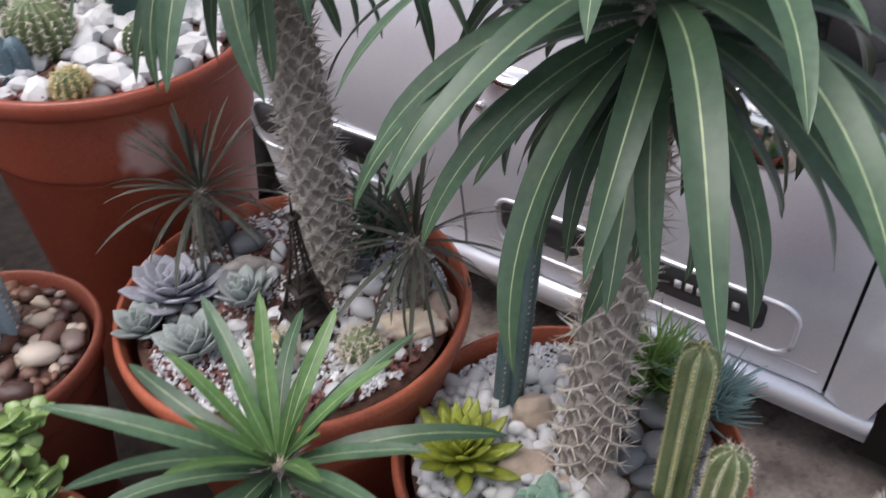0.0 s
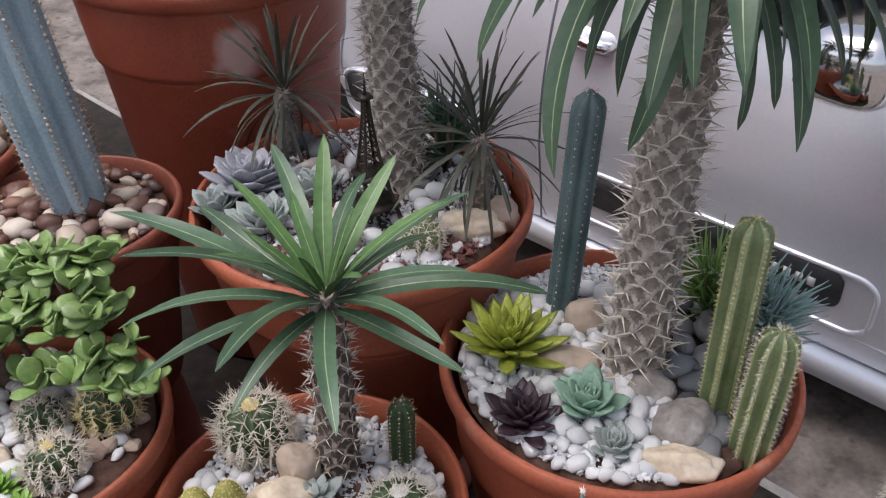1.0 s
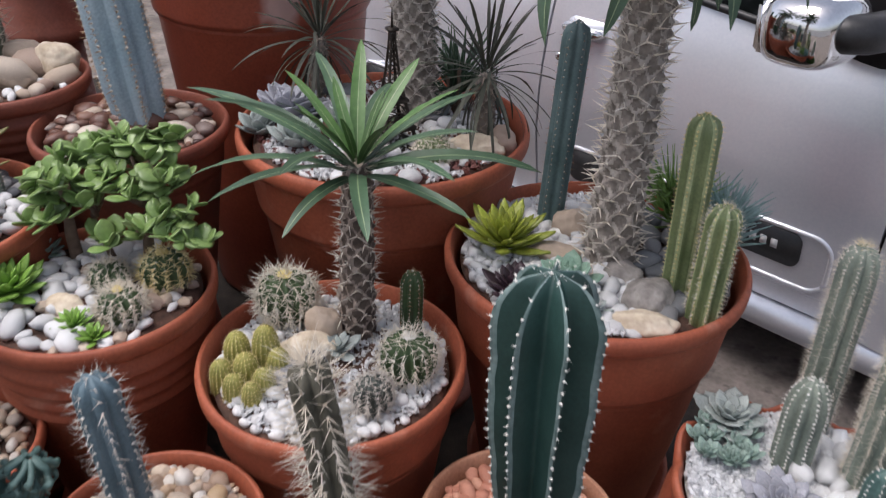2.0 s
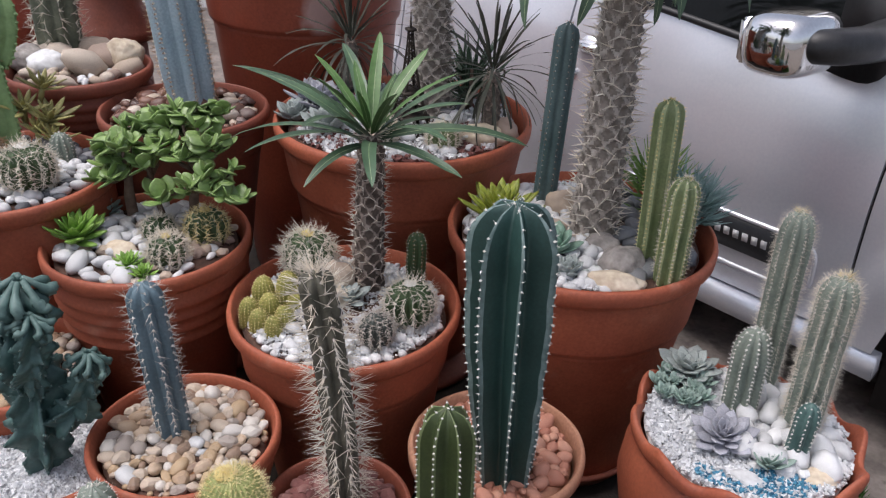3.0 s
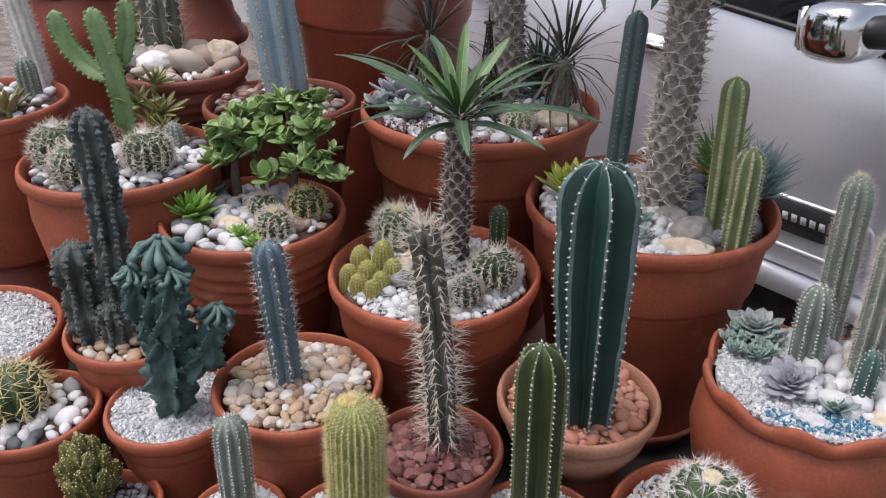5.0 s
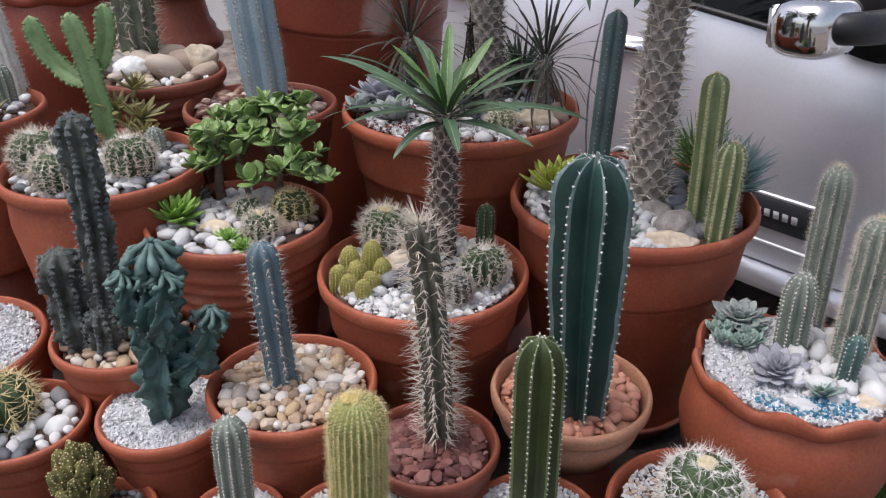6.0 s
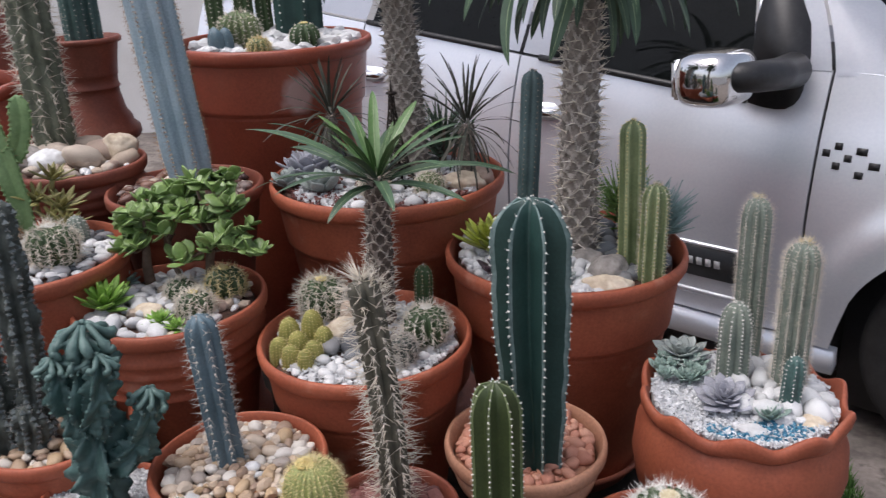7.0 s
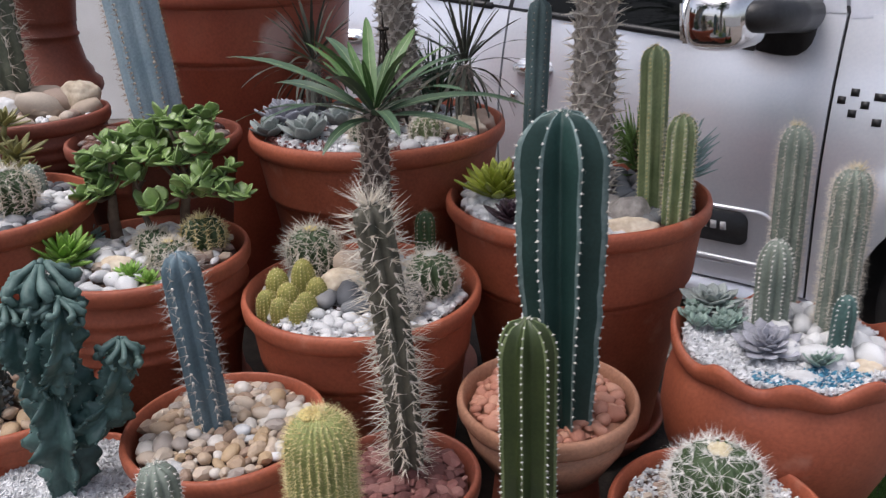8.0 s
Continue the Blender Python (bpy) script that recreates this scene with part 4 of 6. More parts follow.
# ---- pots and their filling ----
def stain(m, at, size):
    """A chalky patch of its own shape at a place on the pot."""
    nt, L = m.node_tree, m.node_tree.links
    b = nt.nodes["Principled BSDF"]
    before = b.inputs["Base Color"].links[0].from_socket
    tc, nz = nt.nodes.new("ShaderNodeTexCoord"), nt.nodes.new("ShaderNodeTexNoise")
    nz.inputs["Scale"].default_value = 16
    L.new(tc.outputs["Object"], nz.inputs["Vector"])
    ds = nt.nodes.new("ShaderNodeVectorMath")
    ds.operation = "DISTANCE"
    ds.inputs[1].default_value = at
    L.new(tc.outputs["Object"], ds.inputs[0])
    ad = nt.nodes.new("ShaderNodeMath")
    ad.operation = "MULTIPLY_ADD"
    ad.inputs[1].default_value = size * 1.6
    L.new(nz.outputs[0], ad.inputs[0])
    L.new(ds.outputs["Value"], ad.inputs[2])
    mr = nt.nodes.new("ShaderNodeMapRange")
    mr.inputs[1].default_value, mr.inputs[2].default_value, mr.inputs[3].default_value, mr.inputs[4].default_value = size * 1.4, size * 1.9, 0.75, 0.0
    L.new(ad.outputs[0], mr.inputs[0])
    mx = nt.nodes.new("ShaderNodeMixRGB")
    mx.inputs[2].default_value = (0.6, 0.42, 0.38, 1)
    L.new(mr.outputs[0], mx.inputs[0])
    L.new(before, mx.inputs[1])
    L.new(mx.outputs[0], b.inputs["Base Color"])


stain(CLAY_GLOSS, (0.125, -0.225, 0.83), 0.055)
P = {
    "A": (-0.75, 0.915, 0.82, 0.19), "B": (-0.265, 1.043, 0.81, 0.299), "C": (0.176, 0.794, 0.708, 0.272), "D": (-0.242, 0.527, 0.62, 0.222),
    "E": (-0.668, 0.567, 0.68, 0.203), "F": (-0.415, 0.204, 0.535, 0.157), "G": (0.088, 0.338, 0.501, 0.153), "H": (0.497, 0.422, 0.56, 0.19),
    "I": (-1.07, 1.003, 0.86, 0.174), "J": (-0.662, 0.164, 0.461, 0.128), "K": (-0.144, 0.174, 0.464, 0.122), "L": (-1.0, 0.6, 0.765, 0.225),
    "M": (0.327, 0.15, 0.42, 0.16), "N": (0.052, 0.088, 0.40, 0.12), "O": (-0.45, 0.0, 0.395, 0.085), "P": (-0.235, -0.01, 0.43, 0.115),
    "Q": (-0.699, -0.017, 0.36, 0.095), "R": (-0.934, 0.099, 0.44, 0.13), "S": (-0.822, 0.316, 0.52, 0.15), "T": (-1.179, 0.211, 0.5, 0.2),
    "U": (-1.413, 0.659, 0.84, 0.2), "X": (-0.655, 1.465, 1.1, 0.292),
}
pot("round_pot", "terracotta pot full of brown river pebbles", *P["A"], material=CLAY_DARK, seed=1)
pot("large_pot", "wide terracotta pot with a smooth rounded rim", *P["B"], seed=2)
pot("large_pot", "large orange terracotta pot with a banded collar", *P["C"], style="deep", seed=3)
pot("round_pot", "terracotta pot with white pebbles and a small palm", *P["D"], seed=4)
pot("ridged_pot", "terracotta pot with turned ridges below its rim", *P["E"], style="ridged", seed=5)
pot("round_pot", "terracotta pot full of cream pebbles", *P["F"], seed=6)
pot("shallow_pot", "pale terracotta bowl on an upturned pot", *P["G"], style="bowl", material=CLAY_PALE, height=0.13, seed=7)
pot("wavy_pot", "bellied terracotta pot with a wavy pinched rim", *P["H"], style="belly", seed=8)
pot("ridged_pot", "ridged terracotta pot with large rounded rocks", *P["I"], style="ridged", material=CLAY_DARK, seed=9)
pot("round_pot", "small terracotta pot with white gravel", *P["J"], seed=10)
pot("round_pot", "dark red terracotta pot with crushed red stone", *P["K"], material=CLAY_DARK, seed=11)
pot("wide_bowl", "wide terracotta bowl planted with ball cacti", *P["L"], style="bowl", seed=12)
pot("round_pot", "small terracotta pot holding a white ball cactus", *P["M"], seed=13)
pot("round_pot", "small terracotta pot with white pebbles", *P["N"], seed=14)
pot("round_pot", "small terracotta pot holding a grey column", *P["O"], seed=15)
pot("round_pot", "small terracotta pot holding a yellow column", *P["P"], seed=16)
pot("round_pot", "small terracotta pot with blue-grey gravel", *P["Q"], seed=17)
pot("round_pot", "terracotta pot with white and dark pebbles", *P["R"], seed=18)
pot("round_pot", "terracotta pot with cream pebbles and blackish columns", *P["S"], seed=19)
pot("wide_bowl", "terracotta bowl with fine white gravel", *P["T"], style="bowl", seed=20)
pot("round_pot", "terracotta pot with white pebbles and a pale stem", *P["U"], seed=21)
pot("large_pot", "very large polished red terracotta pot with a chalky stain", *P["X"], style="deep", material=CLAY_GLOSS, height=0.95, seed=22, collar=0.185)


def saucer(label, x, y, r, h):
    ob = thing("saucer", label, "saucer", (x, y, DECK), "pot saucers")
    part("dish", lathe([(0.0005, 0.001), (r * 0.84, 0.001), (r * 0.87, 0.004), (r * 0.985, h - 0.008), (r, h - 0.002), (r * 0.985, h), (r * 0.955, h - 0.002), (r * 0.85, 0.012), (0.0005, 0.011)], 72, 0.012), CLAY_DARK, ob)
    part("rim", lathe([(r * 0.985, h - 0.013), (r * 1.012, h - 0.009), (r * 1.012, h - 0.001), (r * 0.985, h + 0.001)], 72, 0.012), CLAY_DARK, ob)


saucer("dark red terracotta saucer under a large pot", P["C"][0], P["C"][1], 0.208, 0.055)


def urn(name, label, x, y, z0, z1, r, material, group="tall urns"):
    ob = thing(name, label, "urn", (x, y, z0), group)
    h = z1 - z0
    part("body", lathe([(0.001, 0), (r * 1.12, 0.0), (r * 1.18, 0.012), (r * 1.16, 0.03), (r * 1.0, 0.045), (r * 0.98, 0.06), (r * 0.84, h * 0.28), (r * 0.745, h * 0.45), (r * 0.735, h * 0.5), (r * 0.785, h * 0.51), (r * 0.79, h * 0.525), (r * 0.745, h * 0.54), (r * 0.75, h * 0.62), (r * 0.78, h * 0.63), (r * 0.78, h * 0.66), (r * 0.84, h * 0.8), (r * 0.92, h * 0.94)], 64, 0.008), material, ob)
    part("rim", lathe([(r * 0.92, h * 0.94), (r * 1.02, h * 0.95), (r * 1.04, h * 0.98), (r, h), (r * 0.88, h), (r * 0.84, h * 0.9), (0.001, h * 0.88)], 64, 0.008), material, ob)
    low = thing("upturned_pot", "upturned dark terracotta pot used as a stand", "plant pot", (x, y, DECK), "pots used as stands")
    part("body", lathe([(r * 0.95, 0), (r * 1.0, 0.01), (r * 0.98, 0.05), (r * 0.8, z0 - DECK), (0.001, z0 - DECK)], 48, 0.01), CLAY_DARK, low)
    return ob


urn("urn", "waisted brown-red terracotta urn with a flared foot", -1.154, 1.31, 0.845, 1.135, 0.0975, CLAY_DARK)
pot("large_pot", "tall dark red terracotta pot behind the others", -2.08, 2.0, 1.32, 0.34, material=CLAY_GLOSS, height=1.0, seed=31)
pot("wavy_pot", "dark red terracotta pot with a wavy rim", -1.66, 1.5, 0.99, 0.26, style="belly", material=CLAY_GLOSS, height=0.55, seed=30)


# ---- fillings ----
def q(k):
    return P[k][:3] + (P[k][3] - 0.012,)


bed("brown and cream river pebbles in the pot", *q("A"), [("pebble", BROWN_STONE, 0.02, 46, None, False, 0.65), ("pebble", BROWN_STONE, 0.011, 80, None, False, 0.7)], 0.02, seed=1)
bB = bed("white chips and dark earth in the wide pot", *q("B"), [("pebble", WHITE_STONE, 0.018, 26, lambda x, y: x > -0.05, False, 0.7), ("pebble", GREY_STONE, 0.03, 9, lambda x, y: y > 0.0, False, 0.6), ("pebble", WHITE_STONE, 0.012, 40, lambda x, y: x > -0.2 and y < 0.1, True, 0.7)], 0.022, seed=2)
chips(bB, "gravel", "fine white chips", WHITE_CHIP, 0.285, 0.0058, 6500, lambda x, y: noise.noise((x * 11, y * 11, 3.0)) > -0.16 and x > -0.21, 3, 0.005)
chips(bB, "gravel", "crushed red stone", RED_CHIP, 0.285, 0.0075, 2600, lambda x, y: x < -0.08 or y > 0.12 or noise.noise((x * 11, y * 11, 3.0)) < -0.1, 4, 0.003)
bC = bed("white pebbles and dark slate pebbles in the large pot", *q("C"), [("pebble", WHITE_STONE, 0.0145, 330, lambda x, y: x < 0.035 and y < 0.16 or (0.0 < x < 0.075 and y < -0.05), False, 0.75),
    ("pebble", GREY_STONE, 0.025, 52, lambda x, y: x > 0.075 and y < 0.16, False, 0.6), ("pebble", GREY_STONE, 0.02, 26, lambda x, y: y > 0.08 and x > 0.02, False, 0.65)], 0.022, seed=4)
chips(bC, "gravel", "fine white chips", WHITE_CHIP, 0.26, 0.0055, 9000, lambda x, y: x < 0.07, 5, 0.004)
bD = bed("white pebbles round the small palm", *q("D"), [("pebble", WHITE_STONE, 0.0105, 120, lambda x, y: math.hypot(x, y) > 0.11 and not (x < -0.06 and y > 0.05), False, 0.75), ("pebble", GREY_STONE, 0.024, 7, lambda x, y: -0.1 < x < 0.02 and y < -0.04, False, 0.6)], 0.026, seed=6)
chips(bD, "gravel", "fine white chips", WHITE_CHIP, 0.205, 0.0055, 4200, None, 7, 0.004)
bed("white pebbles among the small plants", *q("E"), [("pebble", WHITE_STONE, 0.019, 60, lambda x, y: x < 0.04, False, 0.6), ("pebble", WHITE_STONE, 0.013, 12, lambda x, y: x > 0.06 and y < 0.05, False, 0.6), ("pebble", ROCK_WARM, 0.014, 30, None, True, 0.7)], 0.024, seed=8)
bed("cream and brown pebbles in the pot", *q("F"), [("pebble", WHITE_STONE, 0.014, 4, lambda x, y: y < -0.02, False, 0.6), ("pebble", CREAM_STONE, 0.0145, 34, None, False, 0.65), ("pebble", CREAM_STONE, 0.014, 95, None, True, 0.75), ("pebble", CREAM_STONE, 0.007, 90, None, False, 0.7)], 0.02, seed=9)
bed("peach-coloured clay pebbles in the bowl", *q("G"), [("pebble", PEACH_STONE, 0.0135, 100, None, False, 0.7), ("pebble", PEACH_STONE, 0.009, 90, None, True, 0.75)], 0.022, soil=CLAY_PALE, seed=10)
bH = bed("white stones and blue gravel in the wavy pot", *q("H"), [("pebble", WHITE_STONE, 0.022, 30, lambda x, y: x > -0.01 and y > -0.08, False, 0.75), ("pebble", WHITE_STONE, 0.013, 40, lambda x, y: x > 0.0 and y > -0.1, True, 0.75)], 0.02, soil=WHITE_STONE, seed=11)
chips(bH, "gravel", "fine white chips", WHITE_CHIP, 0.185, 0.006, 6000, None, 12, 0.004)
chips(bH, "gravel", "bright blue gravel", BLUE_CHIP, 0.175, 0.0046, 6000, lambda x, y: y < -0.104 + 0.018 * math.sin(38 * x) + 0.01 * math.sin(91 * x + 1) and x > -0.1 + 0.015 * math.sin(45 * y), 13, 0.007)
bed("pale rounded stones in the ridged pot", *q("I"), [("pebble", ROCK_WARM, 0.036, 9, lambda x, y: y > -0.02, False, 0.75), ("pebble", WHITE_STONE, 0.012, 14, None, False, 0.7), ("pebble", ROCK_WARM, 0.018, 16, None, False, 0.7)], 0.022, seed=14)
bJ = bed("fine white gravel in the pot", *q("J"), [], 0.018, soil=WHITE_STONE, seed=15)
chips(bJ, "gravel", "fine white gravel", WHITE_CHIP, 0.125, 0.0048, 4500, None, 16, 0.004)
bK = bed("crushed red stone in the pot", *q("K"), [("stone_chip", RED_STONE, 0.0135, 90, None, True, 0.55), ("stone_chip", RED_STONE, 0.0075, 150, None, True, 0.7)], 0.022, soil=RED_CHIP, seed=17)
bL = bed("white and slate pebbles in the wide bowl", *q("L"), [("pebble", WHITE_STONE, 0.014, 110, lambda x, y: y < 0.1, False, 0.7), ("pebble", GREY_STONE, 0.017, 110, None, False, 0.65)], 0.022, seed=18)
bM = bed("fine pinkish gravel in the pot", *q("M"), [("pebble", GREY_STONE, 0.022, 2, lambda x, y: x < -0.04, False, 0.5), ("stone_chip", ROCK_WARM, 0.0075, 120, None, True, 0.7)], 0.02, seed=19)
chips(bM, "gravel", "fine white gravel", WHITE_CHIP, 0.15, 0.005, 2200, None, 20, 0.003)
for k, s in (("N", 21), ("O", 23), ("P", 25), ("T", 27)):
    b = bed("fine white gravel in the pot", *q(k), [], 0.02, soil=WHITE_STONE, seed=s)
    chips(b, "gravel", "fine white gravel", WHITE_CHIP, P[k][3], 0.0052, 4600 if k == "T" else 2200, None, s + 1, 0.004)
bQ = bed("blue-grey gravel in the pot", *q("Q"), [("stone_chip", GREY_STONE, 0.008, 70, None, True, 0.7)], 0.02, seed=29)
bed("white and dark pebbles in the pot", *q("R"), [("pebble", WHITE_STONE, 0.017, 26, None, False, 0.65), ("pebble", GREY_STONE, 0.021, 14, None, False, 0.6), ("pebble", WHITE_STONE, 0.01, 14, None, False, 0.65)], 0.022, seed=30)
bed("cream pebbles in the pot", *q("S"), [("pebble", CREAM_STONE, 0.014, 70, None, False, 0.65), ("pebble", CREAM_STONE, 0.009, 40, None, False, 0.65)], 0.024, seed=31)
bed("white pebbles in the pot", *q("U"), [("pebble", WHITE_STONE, 0.014, 60, None, False, 0.65)], 0.022, seed=32)
bX = bed("white stones and red gravel in the very large pot", *q("X"), [("pebble", WHITE_STONE, 0.026, 90, None, True, 0.7), ("pebble", GREY_STONE, 0.028, 30, None, False, 0.6)], 0.03, seed=33)
chips(bX, "gravel", "red stone chips", RED_CHIP, 0.265, 0.008, 1600, lambda x, y: x < 0.1 and y < 0.1, 34, 0.004)

# ---- rocks ----
rock("rock", "grey rounded rock on white pebbles", 0.262, 0.655, 0.692, 0.042, 0.04, 0.033, ROCK_GREY, 1.0)
rock("rock", "flat grey-brown rock under another", 0.258, 0.61, 0.684, 0.038, 0.024, 0.016, ROCK_GREY, 2.0)
rock("rock", "pale cream rock lying along the rim", 0.255, 0.592, 0.688, 0.05, 0.026, 0.022, ROCK_PALE, 3.0, -4)
rock("rock", "brown rounded rock among pale stones", 0.1, 0.765, 0.69, 0.048, 0.03, 0.024, ROCK_WARM, 4.0)
rock("rock", "small brown rock on white chips", 0.17, 0.735, 0.688, 0.034, 0.018, 0.014, ROCK_WARM, 5.0)
rock("rock", "grey rock at the foot of the trunk", 0.222, 0.725, 0.688, 0.036, 0.03, 0.026, ROCK_GREY, 6.0)
rock("rock", "pinkish rock beside the column", 0.13, 0.86, 0.69, 0.035, 0.03, 0.04, ROCK_WARM, 7.0)
rock("rock", "tan rock at the edge of the pot", -0.06, 0.965, 0.79, 0.05, 0.032, 0.03, ROCK_PALE, 8.0, 10)
rock("rock", "brown rock at the edge of the pot", -0.02, 1.0, 0.79, 0.03, 0.03, 0.035, ROCK_WARM, 9.0)
rock("rock", "dark slate stone on white chips", -0.36, 1.1, 0.79, 0.06, 0.03, 0.03, ROCK_GREY, 10.0, 20)
rock("rock", "pinkish rock beside the palm", -0.272, 0.585, 0.6, 0.032, 0.03, 0.045, ROCK_WARM, 11.0)
rock("rock", "cream rock beside the palm", -0.285, 0.53, 0.6, 0.045, 0.033, 0.033, ROCK_PALE, 12.0, 30)
rock("rock", "tan rock among white pebbles", -0.69, 0.505, 0.66, 0.034, 0.024, 0.02, ROCK_PALE, 13.0)
rock("rock", "large white rounded rock in a pot", -1.13, 0.98, 0.845, 0.056, 0.045, 0.034, WHITE_STONE, 14.0)
rock("rock", "brown rounded rock among pale stones", -1.035, 0.985, 0.85, 0.042, 0.034, 0.03, ROCK_WARM, 15.0)
rock("rock", "cream rounded rock at the rim", -0.975, 1.06, 0.86, 0.046, 0.04, 0.04, ROCK_PALE, 16.0)
rock("rock", "reddish rock beside the spiny column", -1.03, 1.08, 0.85, 0.045, 0.03, 0.03, ROCK_WARM, 17.0)
rock("rock", "grey reddish rock beside the spiny column", -1.19, 0.99, 0.85, 0.05, 0.035, 0.035, ROCK_GREY, 18.0)
rock("rock", "smooth white stone on blue gravel", 0.488, 0.3, 0.538, 0.03, 0.018, 0.015, WHITE_STONE, 19.0, -20)
rock("rock", "tan stone at the rim of the pot", 0.6, 0.33, 0.538, 0.034, 0.02, 0.017, ROCK_PALE, 20.0, 15)
rock("rock", "rust-brown pebble among cream pebbles", -0.372, 0.132, 0.512, 0.021, 0.013, 0.013, mat("rust_stone", (0.3, 0.11, 0.03), (0.42, 0.18, 0.06), 40, 0.4), 21.0)
rock("rock", "white flat pebble among cream pebbles", -0.492, 0.13, 0.512, 0.023, 0.017, 0.012, WHITE_STONE, 22.0)

# ---- palms ----
SPREAD = [strap_leaf(0.25, 0.025, 0, 40, LEAF, seed=1, n=18), strap_leaf(0.36, 0.03, 0, 68, LEAF, seed=2, n=18), strap_leaf(0.39, 0.034, 0, 84, LEAF, seed=3, n=18), strap_leaf(0.38, 0.033, 0, 86, LEAF, seed=4, n=18), strap_leaf(0.36, 0.035, 0, 76, LEAF, seed=5, n=18), strap_leaf(0.29, 0.031, 0, 58, LEAF, seed=6, n=18), strap_leaf(0.24, 0.026, 0, 50, LEAF, seed=16, n=18)]
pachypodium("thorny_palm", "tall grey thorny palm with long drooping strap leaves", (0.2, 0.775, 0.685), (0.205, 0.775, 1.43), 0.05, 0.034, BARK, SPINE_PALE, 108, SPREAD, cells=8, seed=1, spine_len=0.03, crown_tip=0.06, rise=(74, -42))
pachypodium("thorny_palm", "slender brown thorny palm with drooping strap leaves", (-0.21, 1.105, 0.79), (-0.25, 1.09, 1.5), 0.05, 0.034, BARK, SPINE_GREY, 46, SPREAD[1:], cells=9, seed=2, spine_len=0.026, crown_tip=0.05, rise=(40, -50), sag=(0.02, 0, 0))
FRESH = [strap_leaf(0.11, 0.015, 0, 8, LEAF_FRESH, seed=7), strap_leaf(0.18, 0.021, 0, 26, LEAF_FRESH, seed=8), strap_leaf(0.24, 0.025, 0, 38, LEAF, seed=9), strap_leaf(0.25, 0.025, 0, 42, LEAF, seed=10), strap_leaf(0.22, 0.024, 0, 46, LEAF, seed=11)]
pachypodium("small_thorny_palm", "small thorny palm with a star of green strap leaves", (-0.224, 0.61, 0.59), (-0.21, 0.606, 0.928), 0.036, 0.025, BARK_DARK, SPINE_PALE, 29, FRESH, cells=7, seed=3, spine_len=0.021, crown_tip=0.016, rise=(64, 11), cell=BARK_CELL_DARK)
DRY = [strap_leaf(0.15, 0.0065, 0, 20, LEAF_DRY, LEAF_DRY, seed=12), strap_leaf(0.18, 0.0065, 0, 50, LEAF_DRY, LEAF_DRY, seed=13), strap_leaf(0.19, 0.006, 0, 70, LEAF_DRY, LEAF_DRY, seed=14)]
pachypodium("dark_spidery_plant", "dark spidery plant with thin dull leaves", (-0.447, 1.182, 0.785), (-0.43, 1.17, 0.93), 0.02, 0.018, BARK_DARK, SPINE_GREY, 62, DRY, cells=7, seed=4, spine_len=0.01, crown_tip=0.02, rise=(84, -60))
pachypodium("dark_spidery_plant", "dark spidery plant with thin dull leaves", (-0.055, 1.02, 0.785), (-0.057, 1.02, 0.935), 0.024, 0.02, BARK_DARK, SPINE_GREY, 64, DRY, cells=7, seed=5, spine_len=0.01, crown_tip=0.02, rise=(84, -70))

# ---- columns ----
column("column_cactus", "tall pale blue column with woolly ribs", (-0.735, 0.94, 0.81), (-0.8, 0.92, 1.6), 0.058, 7, 0.3, BLUE_TALL, top=0.06, n=40, felt=0.0035, felt_mat=SPINE_PALE, spacing=0.011, spines=7, spine_len=0.013, spine_w=0.0006, spine_mat=SPINE_BROWN, seed=1)
column("column_cactus", "dark green column with broad flat ribs edged white", (0.113, 0.277, 0.47), (0.096, 0.262, 0.996), 0.068, 7, 0.55, GREEN_DARK, prof=lambda u: (0.62 + 0.38 * min(1, u / 0.62) ** 0.8) * (math.sqrt(max(0.0, 1 - ((u - 0.86) / 0.14) ** 2)) if u > 0.86 else 1), n=56, sharp=True, per_rib=22, lumps=0.06, felt=0.0023, spacing=0.0165, spines=4, spine_len=0.0048, spine_w=0.0006, spine_mat=SPINE_WHITE, crest_mat=POWDER_RIB, seed=2, sag=(-0.004, 0, 0), twist=0.2, splay=1.4, top_tuft=30, phase=0.38)
column("column_cactus", "green column with white-dotted ribs", (0.045, 0.118, 0.37), (0.042, 0.11, 0.755), 0.042, 7, 0.42, GREEN_FRESH, top=0.15, foot=0.8, n=36, sharp=True, per_rib=18, felt=0.0019, spacing=0.011, spines=3, spine_len=0.004, spine_mat=SPINE_WHITE, crest_mat=GREEN_OLIVE, seed=3)
column("small_cactus", "small round green cactus with a brown tuft", (0.135, 0.05, 0.37), (0.135, 0.05, 0.475), 0.034, 7, 0.3, GREEN_OLIVE, top=0.4, n=20, felt=0.002, spacing=0.012, spines=3, spine_len=0.006, spine_mat=SPINE_BROWN, top_tuft=20, seed=4)
column("column_cactus", "slate blue column with pale brown spines", (-0.432, 0.205, 0.515), (-0.444, 0.195, 0.822), 0.029, 7, 0.36, GREEN_BLUE, top=0.12, n=34, felt=0.0026, spacing=0.015, spines=5, spine_len=0.018, spine_w=0.0006, spine_mat=SPINE_GREY, seed=5, tuft_mat=SPINE_BROWN)
column("spiny_column", "brownish column covered in long pale spines", (-0.137, 0.195, 0.445), (-0.166, 0.18, 0.895), 0.027, 8, 0.42, BROWN_SKIN, top=0.05, n=46, sag=(0.018, 0, 0), felt=0.003, felt_mat=SPINE_GREY, spacing=0.017, spines=6, spine_len=0.036, spine_w=0.0008, spine_mat=SPINE_PALE, splay=0.75, top_tuft=44, seed=6, tuft_mat=SPINE_PALE)
